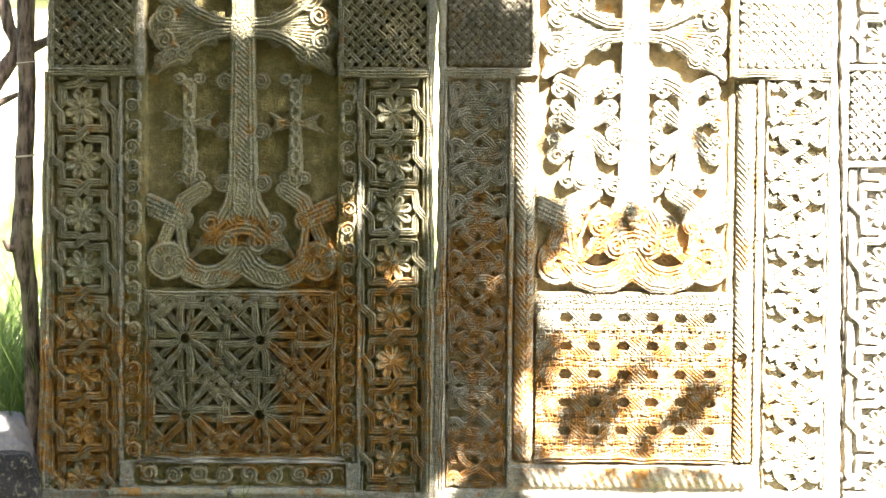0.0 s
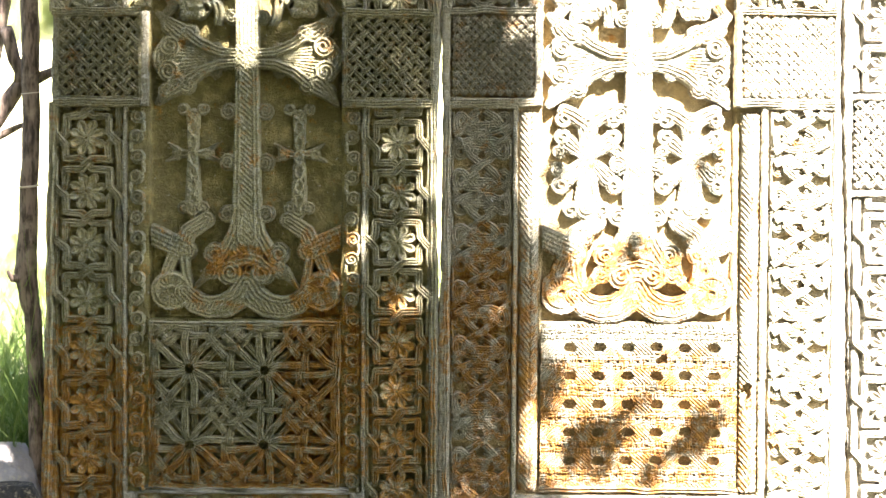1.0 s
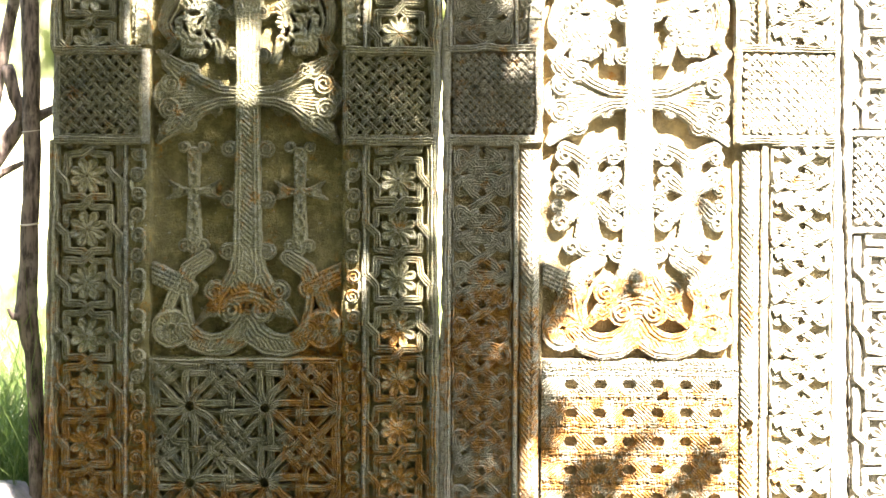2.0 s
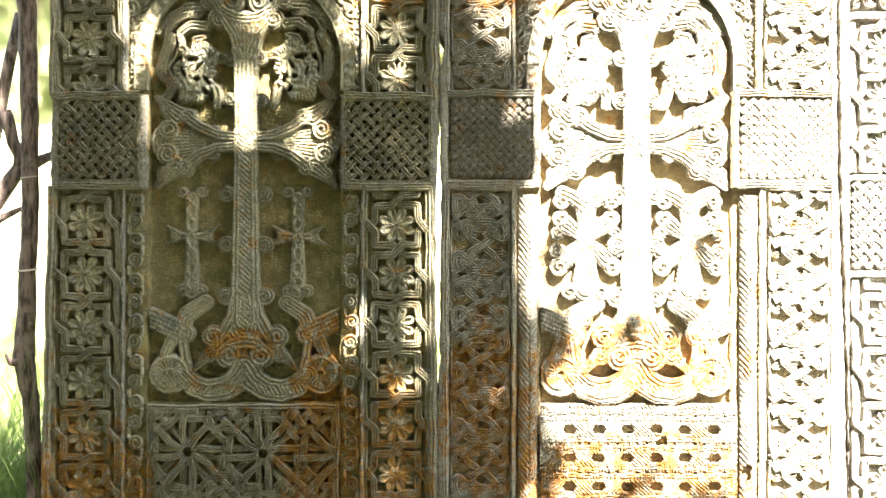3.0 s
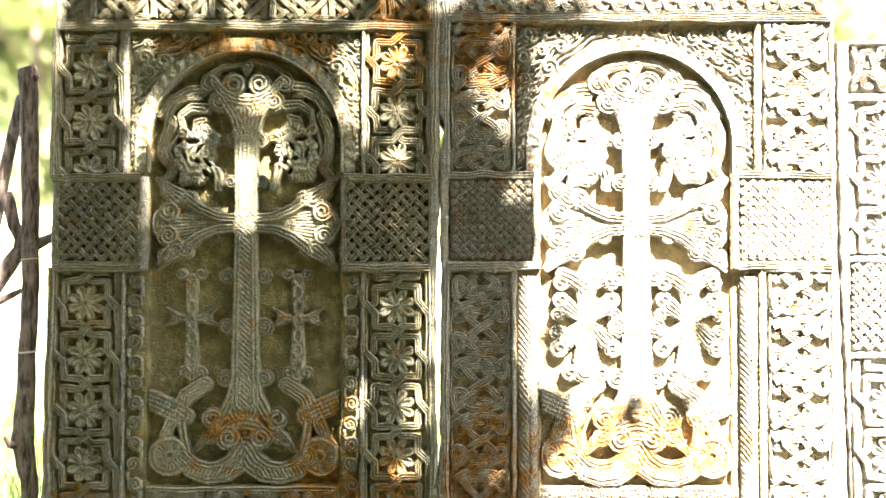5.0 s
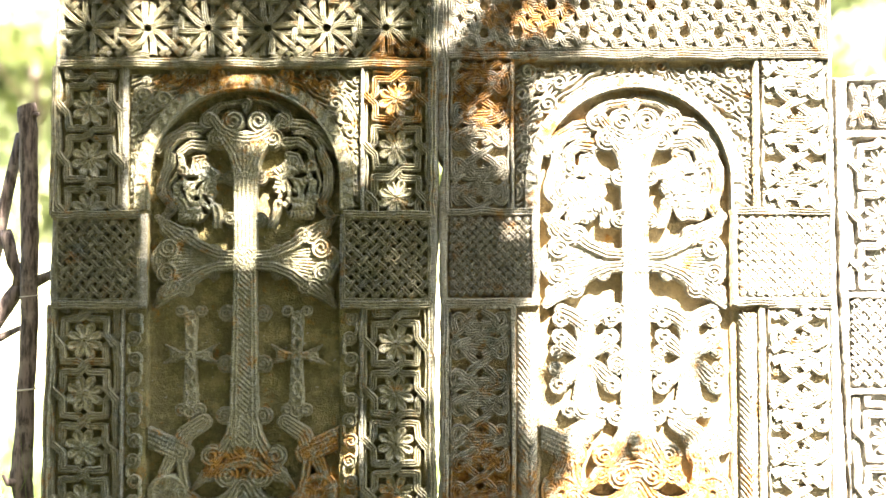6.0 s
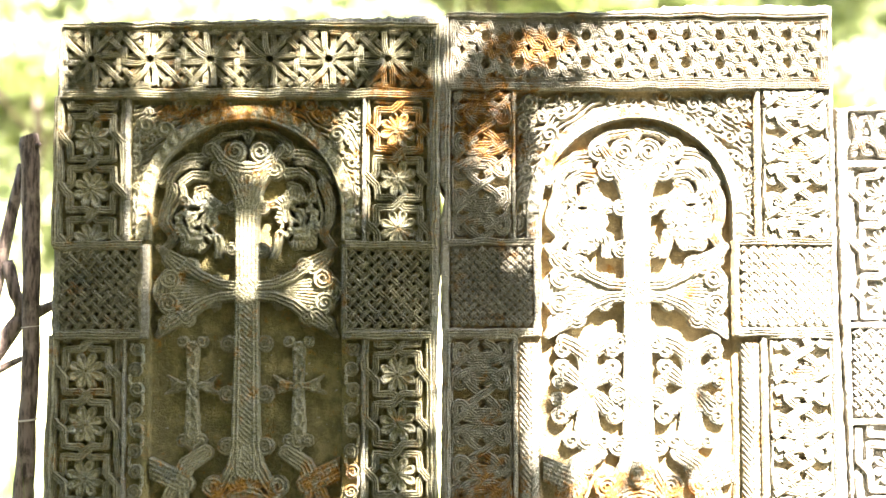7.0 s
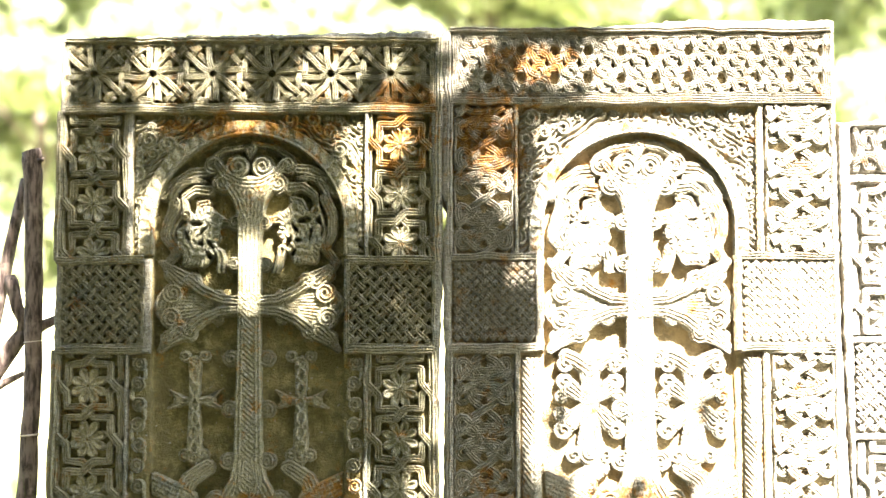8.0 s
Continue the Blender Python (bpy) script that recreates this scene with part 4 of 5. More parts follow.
def upper_cross(u, Z):
    """Shaft, flaring arms and volutes of the great cross."""
    H = bar(u, Z, [(0, 0.72), (0, 1.16)], 0.074, 0.056, 0.046, 5, 0.0045)
    twist = np.abs(u) < 0.013
    H = np.where(twist & (H > 0), 0.044 - 0.004 * (0.5 + 0.5 * np.cos(2 * np.pi * (Z + 0.9 * u) / 0.0125)), H)
    add = lambda *f: np.maximum.reduce(f)
    a = np.abs(u)
    H = add(H, bar(u, Z, [(0, 1.16), (0, 1.36)], 0.056, 0.062, 0.046, 5, 0.0045),
            bar(u, Z, [(0, 1.35), (0, 1.44)], 0.060, 0.085, 0.045, 6, 0.0045),
            bar(a, Z, [(0.004, 1.37), (0.028, 1.43), (0.060, 1.478)], 0.040, 0.034, 0.046, 3),
            bar(a, Z, [(0.0, 1.462), (0.030, 1.466), (0.062, 1.484), (0.082, 1.512)], 0.030, 0.022, 0.047, 3),
            volute(a, Z, 0.031, 1.505, 0.029, 1, 0.047), volute(a, Z, 0.068, 1.462, 0.026, -1, 0.045), volute(a, Z, 0.092, 1.508, 0.024, 1, 0.041),
            volute(a, Z, 0.036, 1.366, 0.019, 1, 0.042), volute(a, Z, 0.038, 1.262, 0.019, -1, 0.042))
    # each arm is slim at the crossing and fans out to curls and pointed leaves
    H = add(H,
            bar(a, Z, [(0.0, 1.170), (0.07, 1.176), (0.115, 1.196), (0.150, 1.222)], 0.022, 0.030, 0.046, 2),
            bar(a, Z, [(0.0, 1.150), (0.07, 1.144), (0.115, 1.126), (0.150, 1.098)], 0.022, 0.030, 0.046, 2),
            bar(a, Z, [(0.05, 1.160), (0.120, 1.160), (0.185, 1.158)], 0.024, 0.100, 0.035, 5, 0.006),
            volute(a, Z, 0.188, 1.190, 0.027, 1, 0.047), volute(a, Z, 0.192, 1.128, 0.027, -1, 0.047),
            volute(a, Z, 0.192, 1.238, 0.021, -1, 0.043), volute(a, Z, 0.198, 1.080, 0.021, 1, 0.043), volute(a, Z, 0.142, 1.222, 0.022, 1, 0.046), volute(a, Z, 0.150, 1.092, 0.022, -1, 0.046),
            volute(a, Z, 0.078, 1.186, 0.015, 1, 0.043), volute(a, Z, 0.078, 1.126, 0.014, -1, 0.043),
            bar(a, Z, [(0.165, 1.222), (0.194, 1.245), (0.218, 1.268)], 0.052, 0.014, 0.044, 3), bar(a, Z, [(0.172, 1.096), (0.198, 1.075), (0.220, 1.050)], 0.054, 0.014, 0.044, 3),
            volute(a, Z, 0.044, 1.03, 0.021, 1, 0.043), volute(a, Z, 0.046, 0.905, 0.022, -1, 0.043), volute(a, Z, 0.048, 0.778, 0.022, 1, 0.043))
    knot = (a < 0.030) & (np.abs(Z - 1.16) < 0.030)
    p, q = (u + Z - 1.16) / 0.0115, (u - Z + 1.16) / 0.0115
    over = (np.floor(p / 2) + np.floor(q / 2)) % 2 == 0
    return np.where(knot, 0.047 - 0.0045 * (0.5 + 0.5 * np.cos(2 * np.pi * np.where(over, p, q))), H)


def lower_scrolls(u, Z):
    """The foot of the cross with its volutes, leaves and sweeping side branches."""
    a = np.abs(u)
    add = lambda *f: np.maximum.reduce(f)
    H = add(bar(a, Z, [(0.020, 0.78), (0.030, 0.73), (0.050, 0.695), (0.070, 0.664)], 0.034, 0.030, 0.046, 3),
            bar(u, Z, [(0, 0.79), (0, 0.700)], 0.060, 0.100, 0.043, 7, 0.0045),
            volute(a, Z, 0.079, 0.680, 0.027, 1, 0.048), volute(u, Z, 0.012, 0.700, 0.011, 1, 0.046, 1.4), volute(u, Z, -0.012, 0.700, 0.011, -1, 0.046, 1.4),
            bar(a, Z, [(0.0, 0.668), (0.030, 0.661), (0.052, 0.640)], 0.034, 0.030, 0.046, 3),
            volute(a, Z, 0.040, 0.632, 0.031, -1, 0.048), volute(a, Z, 0.086, 0.634, 0.020, 1, 0.045),
            bar(a, Z, [(0.072, 0.650), (0.094, 0.632), (0.130, 0.592)], 0.040, 0.005, 0.044, 3),
            bar(a, Z, [(0, 0.645), (0, 0.60), (0, 0.575)], 0.012, 0.050, 0.041, 3))
    sweep = add(bar(a, Z, [(0.0, 0.604), (0.020, 0.572), (0.050, 0.551), (0.090, 0.545), (0.125, 0.556), (0.155, 0.586)], 0.066, 0.050, 0.043, 5),
                bar(a, Z, [(0.140, 0.60), (0.150, 0.63), (0.156, 0.680)], 0.020, 0.026, 0.040, 2))
    barbs = (np.abs(Z - 0.547 - 2.6 * (a - 0.085) ** 2) < 0.011) & (a > 0.02) & (a < 0.15) & (sweep > 0)
    sweep = np.where(barbs, 0.042 - 0.005 * (0.5 + 0.5 * np.cos(2 * np.pi * (a + 0.6 * Z) / 0.0105)), sweep)
    d = np.hypot(a - 0.186, Z - 0.588)
    disc = volute(a, Z, 0.186, 0.588, 0.050, 1, 0.043, 3.4, 0.007)
    disc = np.where((d > 0.014) & (d < 0.034), 0.040 - rays(a + 0.3 * (Z - 0.588), Z, 0.186, 0.588, 24, 0.006), disc)
    strap = bar(a, Z, [(0.236, 0.726), (0.150, 0.686)], 0.052, 0.052, 0.041, 5, 0.0055)
    beads = np.cos(2 * np.pi * (0.9 * a + 0.42 * Z) / 0.0105) > 0.1
    strap = np.where((strap > 0) & beads, strap - 0.0025, strap)
    return add(H, sweep, disc, strap,
               bar(a, Z, [(0.160, 0.700), (0.146, 0.732), (0.100, 0.762)], 0.044, 0.040, 0.039, 5, 0.0055),
               bar(a, Z, [(0.180, 0.672), (0.196, 0.635)], 0.034, 0.030, 0.038, 4, 0.0055))


def tracery(u, Z):
    """Ridged drop-shaped leaves pierced by small holes, with loops and tendrils, in the upper quadrants."""
    a = np.abs(u) + np.where(u < 0, 0.006, 0.0) * np.sin(Z * 60)
    Z = Z + np.where(u < 0, 0.008, 0.0)
    add = lambda *f: np.maximum.reduce(f)
    # the drop: a tilted disc with ridges round its rim
    px, pz = a - 0.124, Z - 1.337
    cx, cz = 0.94 * px + 0.34 * pz, -0.34 * px + 0.94 * pz
    lobes = 1 + 0.07 * np.cos(9 * np.arctan2(cz, cx))
    q = np.hypot(cx / 0.052, cz / 0.080) / lobes
    drop = np.where(q < 1, 0.038 - 0.006 * (0.5 + 0.5 * np.cos(2 * np.pi * q * 4.2)) - 0.004 * q ** 6, -1)
    drop = np.where((q > 0.74) & (q < 0.95), 0.037 - rays(cx / 0.052, cz / 0.080, 0, 0, 34, 0.005), drop)
    hole = lambda x, z, w, h, tilt=0.0: ((a - x - tilt * (Z - z)) / w) ** 2 + ((Z - z) / h) ** 2 < 1
    for x, z, w, h, tilt in ((0.134, 1.372, 0.017, 0.008, 0.5), (0.112, 1.352, 0.005, 0.012, -0.6), (0.096, 1.318, 0.006, 0.012, 0.3), (0.120, 1.322, 0.008, 0.006, 0), (0.108, 1.292, 0.006, 0.010, 0.4), (0.150, 1.338, 0.004, 0.016, 0.3)):
        drop = np.where(hole(x, z, w, h, tilt), -1, drop)
    return add(drop,
               bar(a, Z, [(0.098, 1.452), (0.130, 1.456), (0.158, 1.436), (0.166, 1.400)], 0.030, 0.014, 0.038, 3),
               bar(a, Z, [(0.104, 1.424), (0.126, 1.420), (0.138, 1.396)], 0.018, 0.012, 0.036, 2),
               bar(a, Z, [(0.118, 1.476), (0.146, 1.480), (0.176, 1.470)], 0.012, 0.024, 0.036, 3),
               bar(a, Z, [(0.170, 1.472), (0.190, 1.438), (0.188, 1.412)], 0.020, 0.016, 0.035, 2),
               volute(a, Z, 0.164, 1.394, 0.014, 1, 0.040, 1.2),
               bar(a, Z, [(0.186, 1.425), (0.205, 1.385), (0.204, 1.335), (0.188, 1.300), (0.208, 1.272)], 0.030, 0.022, 0.036, 4),
               bar(a, Z, [(0.176, 1.385), (0.186, 1.345), (0.178, 1.315)], 0.010, 0.012, 0.030, 1),
               bar(a, Z, [(0.118, 1.500), (0.150, 1.498), (0.186, 1.476), (0.212, 1.440)], 0.030, 0.024, 0.033, 3),
               bar(a, Z, [(0.100, 1.528), (0.060, 1.556), (0.0, 1.566)], 0.020, 0.016, 0.026, 2),
               bar(u, Z, [(0, 1.552), (0, 1.530)], 0.030, 0.006, 0.034, 2),
               bar(a, Z, [(0.080, 1.300), (0.070, 1.258), (0.052, 1.222)], 0.026, 0.016, 0.034, 2),
               bar(a, Z, [(0.055, 1.372), (0.085, 1.378)], 0.020, 0.028, 0.034, 2))


def slim_cross(cx, broken=False):
    def field(u, Z):
        q = u - cx
        a = np.abs(q)
        add = lambda *f: np.maximum.reduce(f)
        H = add(bar(q, Z, [(0, 0.79), (0, 0.93)], 0.042, 0.028, 0.028, 2), bar(q, Z, [(0, 0.93), (0, 1.02)], 0.026, 0.034, 0.028, 2),
                bar(a, Z, [(0, 0.925), (0.04, 0.926)], 0.016, 0.026, 0.029, 2), bar(a, Z, [(0.034, 0.930), (0.062, 0.952)], 0.020, 0.004, 0.029, 2), bar(a, Z, [(0.036, 0.920), (0.066, 0.908)], 0.020, 0.006, 0.029, 2),
                volute(a, Z, 0.024, 1.036, 0.015, 1, 0.030, 1.5), volute(a, Z, 0.023, 0.792, 0.016, -1, 0.030, 1.5), bar(q, Z, [(0, 0.79), (0, 0.74)], 0.018, 0.012, 0.026, 2))
        cut = (np.abs(Z - 0.905) < 0.115) & (a < 0.013) & (H > 0)
        plait = np.abs(np.sin(np.pi * (Z - 0.9) / 0.036)) * 0.011
        H = np.where(cut, 0.022 + 0.007 * (np.abs(a - plait) < 0.0045), H)
        if broken:
            H = np.where((q < -0.02) & (Z > 0.9) & (Z < 0.95), H - 0.006 + 0.004 * value_noise(u, Z, 0.02, 77), H)
        return H
    return field


def flared_cross(cx):
    def field(u, Z):
        q = u - cx
        a = np.abs(q)
        add = lambda *f: np.maximum.reduce(f)
        H = add(bar(q, Z, [(0, 0.925), (0, 1.005)], 0.022, 0.050, 0.040, 3), bar(a, Z, [(0, 1.0), (0.035, 1.025), (0.058, 1.035)], 0.034, 0.030, 0.042, 3),
                bar(q, Z, [(0, 0.915), (0, 0.80)], 0.026, 0.066, 0.040, 4), bar(q, Z, [(0, 0.80), (0, 0.72)], 0.022, 0.030, 0.036, 2),
                bar(a, Z, [(0.008, 0.925), (0.048, 0.957)], 0.016, 0.040, 0.040, 3), bar(a, Z, [(0.008, 0.915), (0.050, 0.872)], 0.016, 0.042, 0.040, 3),
                volute(a, Z, 0.062, 0.972, 0.018, 1, 0.042, 1.5), volute(a, Z, 0.070, 0.935, 0.014, -1, 0.042, 1.5), volute(a, Z, 0.066, 0.853, 0.020, 1, 0.042, 1.5), volute(a, Z, 0.073, 0.893, 0.015, -1, 0.042, 1.5),
                volute(a, Z, 0.040, 0.792, 0.018, 1, 0.042, 1.5), volute(a, Z, 0.060, 1.015, 0.018, 1, 0.042, 1.5))
        return H
    return field


def arch_ring(cx, cz, r, base, mat, parent):
    def field(X, Z):
        d = np.hypot(X - cx, Z - cz)
        low = Z < cz
        d = np.where(low, np.abs(X - cx), d)
        run = np.where(low, Z - cz, np.arctan2(np.abs(X - cx), Z - cz) * r)
        q = (d - r) / 0.036
        h = 0.022 - 0.005 * (0.5 + 0.5 * np.cos(2 * np.pi * (run / 0.026 + 0.5 * q))) * ((q > 0.22) & (q < 0.9)) - 0.003 * (np.abs(q - 0.2) < 0.06)
        return np.where((q > 0) & (q < 1) & (Z > 1.285), h, -1)
    return relief("arch", cx - r - 0.04, cx + r + 0.04, 1.28, cz + r + 0.04, base, field, mat, parent, "rounded arch band with leaf scroll")


def spandrel(cx, cz, r, x0, x1, z1, base, mat, parent, seed):
    """The two corners over the arch, each filled with curled leaves."""
    rnd = random.Random(seed)
    for s in (-1, 1):
        spots = []
        for k in range(900):
            qx, qz, qr = cx + s * rnd.uniform(0.03, 0.30), rnd.uniform(1.30, z1 - 0.01), rnd.uniform(0.010, 0.025)
            gap = math.hypot(qx - cx, max(0.0, qz - cz)) - r - 0.034
            if gap > qr * 0.7 and all(math.hypot(qx - p[0], qz - p[1]) > 0.92 * (qr + p[2]) for p in spots):
                spots.append((qx, qz, qr, rnd.choice((1, -1))))

        def field(X, Z, s=s, spots=spots):
            H = bar(X, Z, [(cx + s * 0.15, z1 - 0.02), (cx + s * 0.20, z1 - 0.045), (cx + s * 0.24, z1 - 0.05), (cx + s * 0.27, z1 - 0.10), (cx + s * 0.275, z1 - 0.3)], 0.018, None, 0.014, 2)
            for a, b, q, hand in spots:
                H = np.maximum(H, volute(X, Z, a, b, q, hand, 0.020, 1.8))
            swirl = np.sin(2 * np.pi * (X * 0.6 + s * Z * 0.8) / 0.014 + 5 * value_noise(X, Z, 0.03, 51)) + 0.5 * value_noise(X, Z, 0.012, 52)
            H = np.maximum(H, np.where((swirl > -0.35) & (Z < z1 - 0.012), 0.010 + 0.0035 * swirl, -1))
            out = np.hypot(X - cx, Z - cz) > r + 0.036
            return np.where((out | ((Z < cz) & (np.abs(X - cx) > r + 0.036))) & (X > x0) & (X < x1) & (Z < z1), H, -1)
        relief("spandrel", x0 if s < 0 else cx, cx if s < 0 else x1, 1.29, z1, base, field, mat, parent, "corner over the arch with curled leaves")


def figure(name, cx, base, field, mat, parent, z0, z1, label, half=0.234, swell=0.0, worn=0.0):
    """A motif on the axis cx; swell: how much fatter its strokes are; worn: how far its grooves are worn away."""
    def grown(X, Z):
        H = field(X - cx, Z)
        if swell:
            edge = np.maximum.reduce([field(X - cx + swell * p, Z + swell * q) for p, q in ((1, 0), (-1, 0), (0, 1), (0, -1), (0.7, 0.7), (-0.7, 0.7), (0.7, -0.7), (-0.7, -0.7))])
            H = np.where(H > 0, H, edge)
        return np.where(H > 0, H + worn * (0.044 - H), H)
    return relief(name, cx - half, cx + half, z0, z1, base, grown, mat, parent, label)


# ---- the shaded stone
LS = left_stone
key_column(-0.886, 0.014, [0.962 - 0.1312 * k for k in range(8)], 0.0656, 0.012, 1.040, STONE_L, LS)
key_column(-0.122, 0.014, [0.954 - 0.1222 * k for k in range(8)], 0.0611, 0.012, 1.040, STONE_L, LS, 3)
key_column(-0.880, 0.014, [1.538, 1.410, 1.282], 0.064, 1.276, 1.634, STONE_L, LS, 5)
key_column(-0.122, 0.014, [1.558, 1.436, 1.314], 0.061, 1.276, 1.634, STONE_L, LS, 8)
star_field(-0.952, -0.040, 1.667, 1.805, -0.884, 1.736, 0.1475, 0.1475, 0.0100, 0.0150, 0.014, STONE_L, LS, "cornice_panel", height=0.012)
frame_lines(-0.958, -0.034, 1.646, 1.822, 0.014, STONE_L, LS, 0.017, 3)
star_field(-0.722, -0.272, 0.112, 0.502, -0.632, 0.209, 0.184, 0.186, 0.0122, 0.0172, 0.020, STONE_L, LS, height=0.017, swing=0.005)
frame_lines(-0.733, -0.262, 0.100, 0.514, 0.020, STONE_L, LS, 0.014, 2)
basket(-0.954, -0.754, 1.064, 1.260, 0.0300, 0.0132, 0.012, STONE_L, LS, 2, 0.011, 0.0045, 0.010)
basket(-0.250, -0.044, 1.064, 1.260, 0.0300, 0.0132, 0.012, STONE_L, LS, 2, 0.011, 0.0045, 0.010)
frame_lines(-0.962, -0.748, 1.056, 1.268, 0.010, STONE_L, LS, 0.010, 2, 0.013)
frame_lines(-0.256, -0.036, 1.056, 1.268, 0.010, STONE_L, LS, 0.010, 2, 0.013)
def reed(x0, x1, z, base, mat, parent, w=0.019, ridges=3, height=0.012):
    R = Ribbons(base, 0.0085)
    R.add([(x0, z), ((x0 + x1) / 2, z + 0.001), (x1, z)], w, height, ridges)
    return R.make("moulding", mat, parent)


for x0, x1 in ((-0.968, -0.752), (-0.250, -0.036)):
    reed(x0, x1, 1.0485, 0.004, STONE_L, LS)
    reed(x0, x1, 1.2715, 0.004, STONE_L, LS)
def rail(x_low, x_top, z0, z1, base, mat, parent, w=0.018, ridges=2, height=0.013):
    R = Ribbons(base, 0.007)
    R.add([(x_low + (x_top - x_low) * k / 12, z0 + (z1 - z0) * k / 12) for k in range(13)], w, height, ridges)
    return R.make("moulding", mat, parent)


rail(-0.027, -0.025, 1.64, 1.826, 0.007, STONE_L, LS, 0.014)
reed(-0.952, -0.032, 1.6440, 0.004, STONE_L, LS, 0.017)
reed(-0.952, -0.026, 1.8195, 0.004, STONE_L, LS, 0.014, 2)
rail(-0.984, -0.970, 0.02, 1.05, 0.006, STONE_L, LS)
rail(-0.969, -0.965, 1.27, 1.64, 0.006, STONE_L, LS, 0.012)
rail(-0.031, -0.036, 0.02, 1.05, 0.007, STONE_L, LS, 0.016)
rail(-0.033, -0.030, 1.27, 1.64, 0.007, STONE_L, LS, 0.016)
for x0, x1 in ((-0.784, -0.742), (-0.254, -0.212)):
    scroll_strip(x0, x1, 0.095, 1.03, 0.0498, 0.022, STONE_L, LS)
scroll_strip(-0.755, -0.240, 0.034, 0.084, 0.062, 0.022, STONE_L, LS, "x")
arch_ring(-0.497, 1.348, 0.236, 0.030, STONE_L, LS)
spandrel(-0.497, 1.348, 0.236, -0.780, -0.212, 1.634, 0.030, STONE_L, LS, 2)
figure("great_cross", -0.495, 0.058, upper_cross, STONE_L, LS, 0.70, 1.56, "large carved cross with curled arm ends")
figure("scroll_base", -0.495, 0.058, lower_scrolls, STONE_L, LS, 0.515, 0.80, "volutes and sweeping branches under the cross")
figure("tracery", -0.495, 0.058, tracery, STONE_L, LS, 1.24, 1.585, "looped leaf tracery under the arch")
figure("small_cross", -0.495, 0.058, slim_cross(-0.134, True), STONE_L, LS, 0.73, 1.05, "slim carved cross with broken arm")
figure("small_cross", -0.495, 0.058, slim_cross(0.128), STONE_L, LS, 0.73, 1.05, "slim carved cross")

# ---- the sunny stone
RS = right_stone
for x0, x1, z0, z1, first in ((0.010, 0.158, 0.035, 1.036, 0.1475), (0.010, 0.158, 1.288, 1.652, 1.355), (0.790, 0.942, 0.035, 1.036, 0.11), (0.780, 0.942, 1.288, 1.652, 1.34)):
    sunny = x0 > 0.5
    knot_column(x0, x1, z0, z1, first, 0.1375, 0.0205 if sunny else 0.0182, 0.012 if sunny else 0.014, STONE_R, RS, cut=0.0034 if sunny else 0.0085)
cornice_weave(0.012, 0.940, 1.688, 1.828, 0.083, 0.0172, 0.014, STONE_R, RS, cut=0.0065)
frame_lines(0.006, 0.944, 1.672, 1.842, 0.014, STONE_R, RS, 0.017, 3)
basket(0.010, 0.208, 1.072, 1.266, 0.0225, 0.0108, 0.010, STONE_R, RS, ridges=2, height=0.0095, swing=0.0040, cut=0.011)
basket(0.722, 0.940, 1.072, 1.266, 0.0225, 0.0142, 0.006, STONE_R, RS, ridges=2, height=0.0060, swing=0.0020, cut=0.0032)
for x0, x1 in ((0.002, 0.214), (0.716, 0.948)):
    reed(x0, x1, 1.055, 0.007, STONE_R, RS)
    reed(x0, x1, 1.278, 0.007, STONE_R, RS)
rail(-0.004, -0.003, 1.66, 1.838, 0.007, STONE_R, RS, 0.014)
reed(0.000, 0.946, 1.6655, 0.004, STONE_R, RS, 0.017)
reed(0.000, 0.944, 1.8440, 0.004, STONE_R, RS, 0.014, 2)
rail(-0.002, -0.001, 0.03, 1.045, 0.007, STONE_R, RS, 0.014)
rail(-0.001, -0.001, 1.285, 1.66, 0.007, STONE_R, RS, 0.014)
for x0, x1 in ((0.176, 0.226), (0.720, 0.767)):
    rope_strip(x0, x1, 0.10, 1.032, 0.022, STONE_R, RS)


def hole_field(x0, x1, z0, z1, ox, oz, p, q, base, mat, parent):
    """Close plaiting of ridged straps round small six-cornered holes set in rows, with pin holes and a broken hollow."""
    def field(X, Z):
        wx, wz = X + 0.0022 * value_noise(X, Z, 0.05, 61), Z + 0.0022 * value_noise(X, Z, 0.05, 62)
        u, v = (wx - ox) / p, (wz - oz) / q
        cu, cv = u - np.round(u), v - np.round(v)
        ax, az = np.abs(cu) * p, np.abs(cv) * q
        hole = (az < 0.0115) & (ax + 0.55 * az < 0.0165) & (X > 0.265) & (X < 0.69) & (Z > 0.14) & (Z < 0.485)
        row = np.abs(cv) > 0.26
        upright = (np.floor(u * 4) + np.floor((v - 0.5) * 4)) % 2 == 0
        lean = np.where(np.round(u - 0.5) % 2 == 0, 1.0, -1.0)
        run = np.where(row, np.where(upright, wx, wz), 0.72 * wz + 0.69 * lean * wx)
        bulge = np.where(row, np.abs(np.sin(4 * np.pi * np.where(upright, v, u))), np.clip(1 - 6 * cv * cv, 0, 1))
        h = 0.0115 + 0.0050 * bulge - 0.0048 * (0.5 + 0.5 * np.cos(2 * np.pi * run / 0.0067)) ** 1.3
        pin = np.hypot((np.abs(np.abs(cu) - 0.5) - 0.16) * p, (np.abs(cv) - 0.5) * q) < 0.0032
        broken = ((X - 0.530 + 0.55 * (Z - 0.425)) / 0.018) ** 2 + ((Z - 0.425 - 0.75 * (X - 0.530)) / 0.012) ** 2 + 0.4 * value_noise(X, Z, 0.012, 63) < 1
        return np.where(hole | pin | broken, -1, h)
    return relief("woven_panel", x0, x1, z0, z1, base, field, mat, parent, "close plaited carving with rows of small holes", 0.0016)


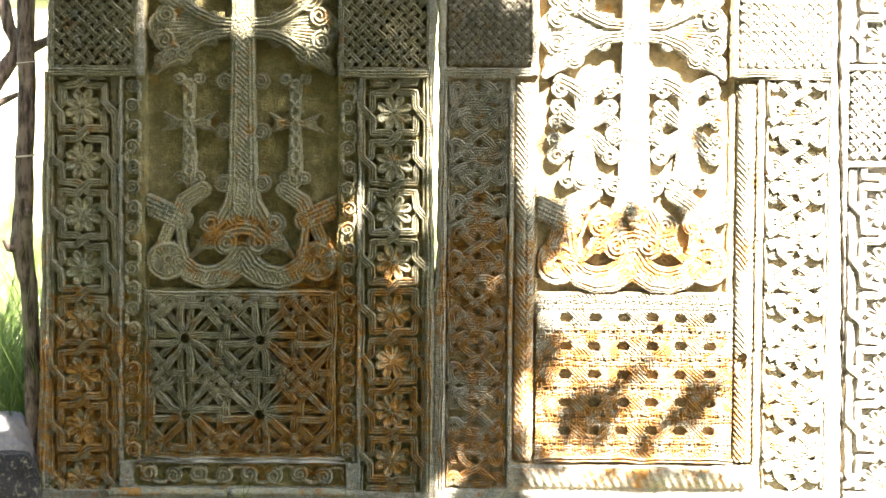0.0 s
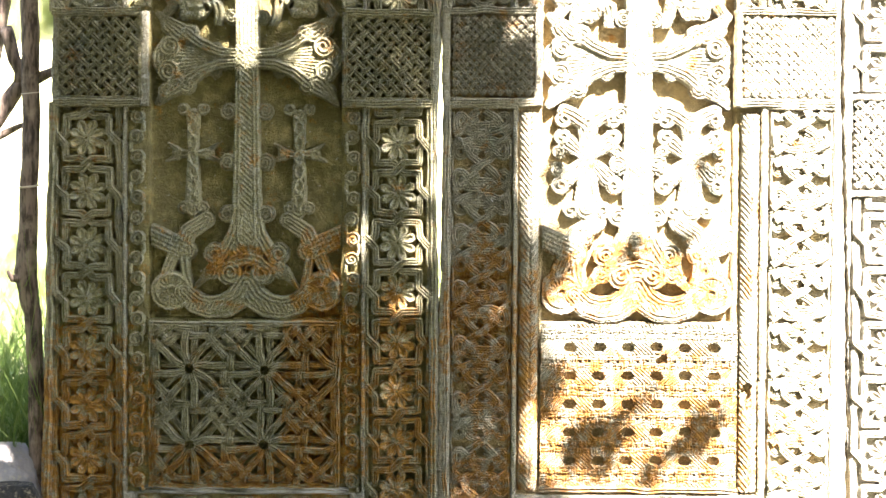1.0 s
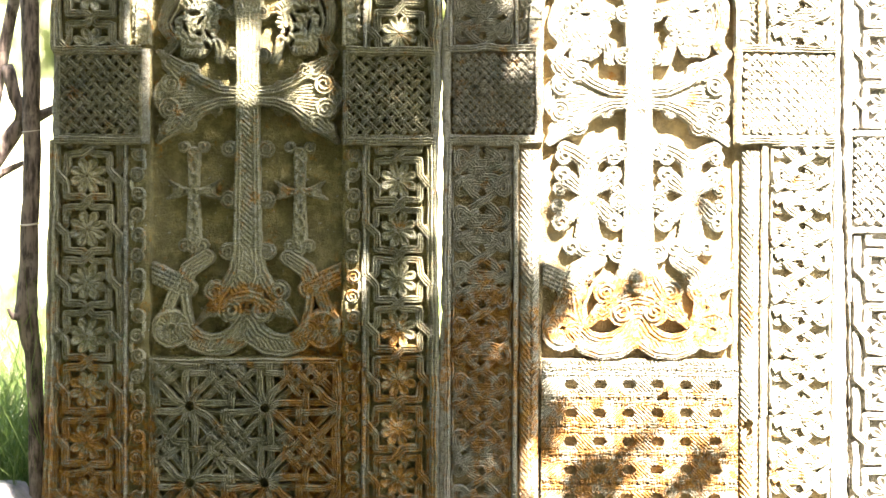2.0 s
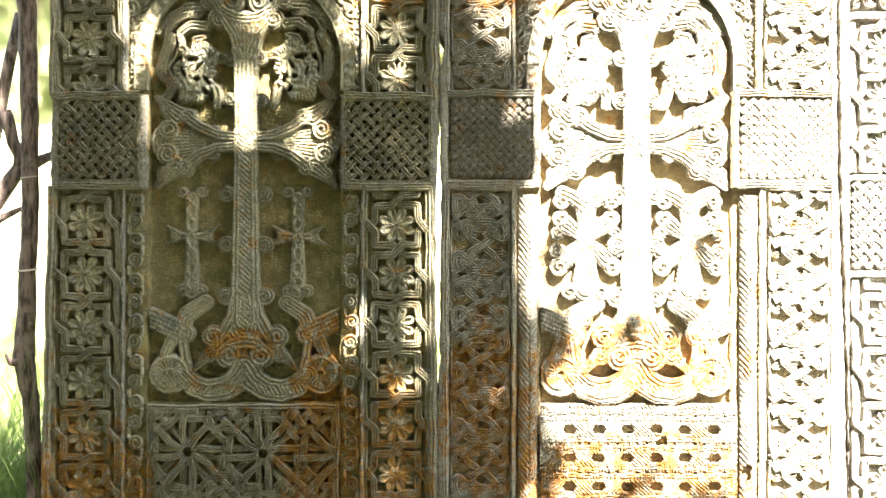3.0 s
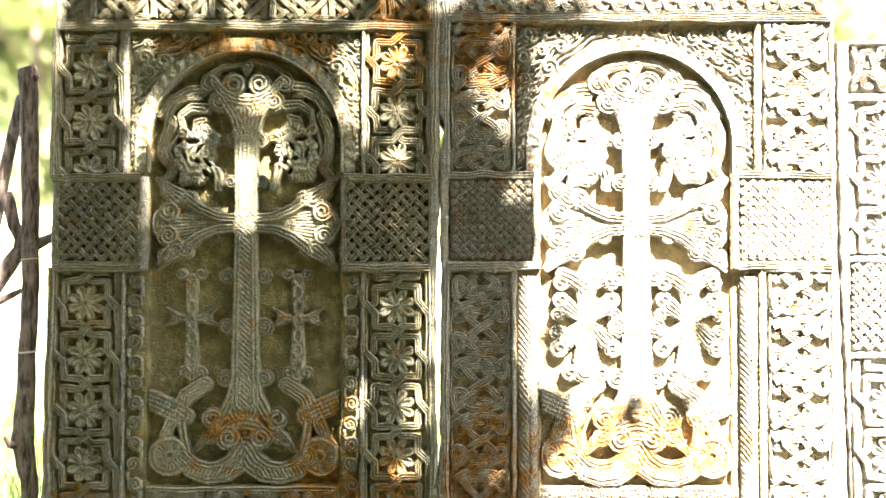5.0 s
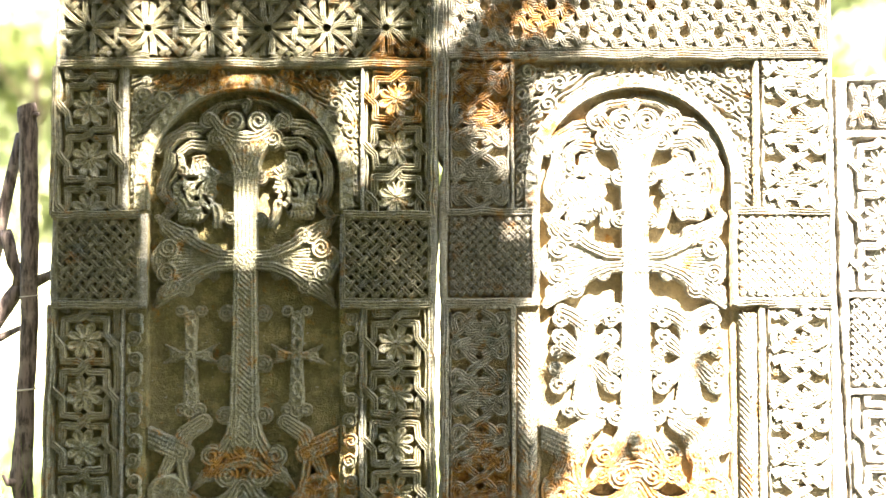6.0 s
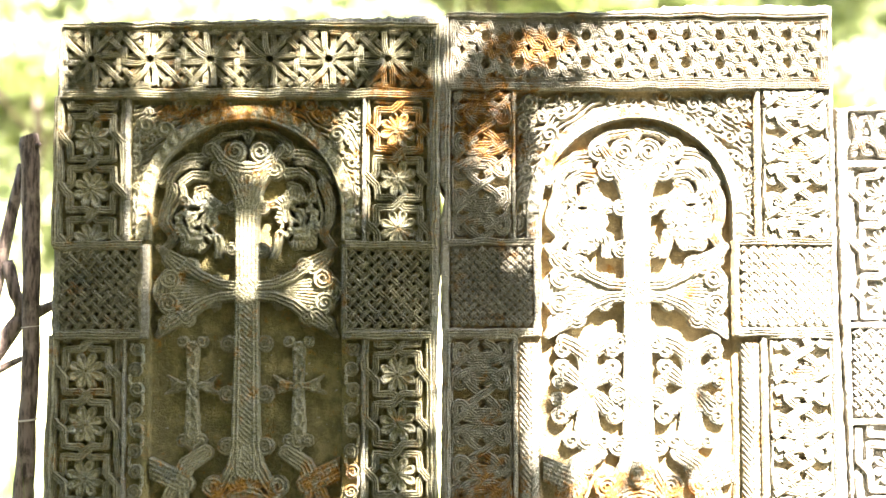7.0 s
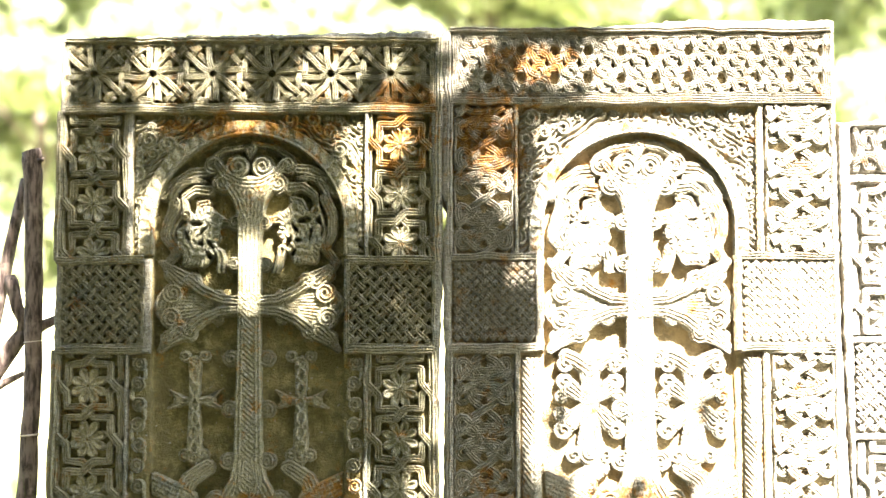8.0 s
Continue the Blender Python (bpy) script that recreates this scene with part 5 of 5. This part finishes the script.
hole_field(0.232, 0.716, 0.106, 0.514, 0.3040, 0.1740, 0.0710, 0.0700, 0.026, STONE_R, RS)
reed(0.228, 0.720, 0.1010, 0.020, STONE_R, RS, 0.016, 2, 0.016)
arch_ring(0.468, 1.352, 0.236, 0.034, STONE_R, RS)
spandrel(0.468, 1.352, 0.236, 0.172, 0.760, 1.652, 0.034, STONE_R, RS, 4)
figure("great_cross", 0.468, 0.062, upper_cross, STONE_R, RS, 0.70, 1.56, "large carved cross with curled arm ends", swell=0.0045, worn=0.28)
figure("scroll_base", 0.468, 0.062, lower_scrolls, STONE_R, RS, 0.515, 0.80, "volutes and sweeping branches under the cross", swell=0.0045, worn=0.28)
figure("tracery", 0.468, 0.062, tracery, STONE_R, RS, 1.24, 1.585, "looped leaf tracery under the arch", swell=0.0045, worn=0.28)
figure("small_cross", 0.468, 0.062, flared_cross(-0.124), STONE_R, RS, 0.70, 1.06, "small carved cross with flared arms", swell=0.004, worn=0.3)
figure("small_cross", 0.468, 0.062, flared_cross(0.130), STONE_R, RS, 0.70, 1.06, "small carved cross with flared arms", swell=0.004, worn=0.3)


# Plain oval standing in for the bearded head at the foot of the cross.
relief("boss", 0.44, 0.50, 0.66, 0.78, 0.062, lambda X, Z: np.where(((X - 0.466) / 0.019) ** 2 + ((Z - 0.712) / 0.040) ** 2 < 1, 0.046 + 0.014 * np.sqrt(np.clip(1 - ((X - 0.466) / 0.019) ** 2 - ((Z - 0.712) / 0.040) ** 2, 0, 1)) - 0.003 * (np.sin(Z * 420) > 0.3), -1), STONE_R, RS, "plain oval boss in place of a carved bearded head on the cross shaft")


def rope_sill(x0, x1, z0, z1, base, mat, parent):
    def field(X, Z):
        q = (Z - (z0 + z1) / 2) / ((z1 - z0) / 2)
        h = 0.018 * np.sqrt(np.clip(1 - q * q, 0, 1)) - 0.005 * (0.5 + 0.5 * np.cos(2 * np.pi * (X + 0.5 * Z) / 0.021))
        return np.where(np.abs(q) < 0.97, np.maximum(h, 0.001), -1)
    return relief("rope_sill", x0, x1, z0, z1, base, field, mat, parent, "twisted rope moulding along the foot")


_R = Ribbons(0.022)
_R.add([(-0.755, 0.0955), (-0.60, 0.0945), (-0.45, 0.096), (-0.24, 0.0955)], 0.022, 0.017, 2)
_R.make("ledge", CRUST, LS, "pale grey crusted ledge")
for _x0, _x1 in ((-0.812, -0.522), (-0.514, -0.214)):
    _R = Ribbons(-0.030, 0.004)
    _R.add([(_x0, 0.0165), ((_x0 + _x1) / 2, 0.0185), (_x1, 0.0160)], 0.020, 0.006, 1)
    _R.make("foot_ledge", STONE_L, LS, "worn lichened edge of the foot, cracked across")
rope_sill(0.20, 0.75, 0.034, 0.086, 0.0, STONE_R, RS)

# ---- the neighbour at the edge
NS = next_stone
key_column(1.083, 0.014, [0.727 - 0.134 * k for k in range(6)], 0.067, 0.035, 0.826, STONE_N, NS, 2, 0.0045)
key_column(1.074, 0.014, [1.392, 1.268, 1.144], 0.062, 1.084, 1.458, STONE_N, NS, 4, 0.0045)
basket(0.996, 1.165, 0.852, 1.060, 0.0285, 0.0160, 0.008, STONE_N, NS, ridges=2, height=0.0075, swing=0.0028, cut=0.0035)
cornice_weave(0.996, 1.78, 1.492, 1.592, 0.083, 0.0172, 0.014, STONE_N, NS, rows=1)
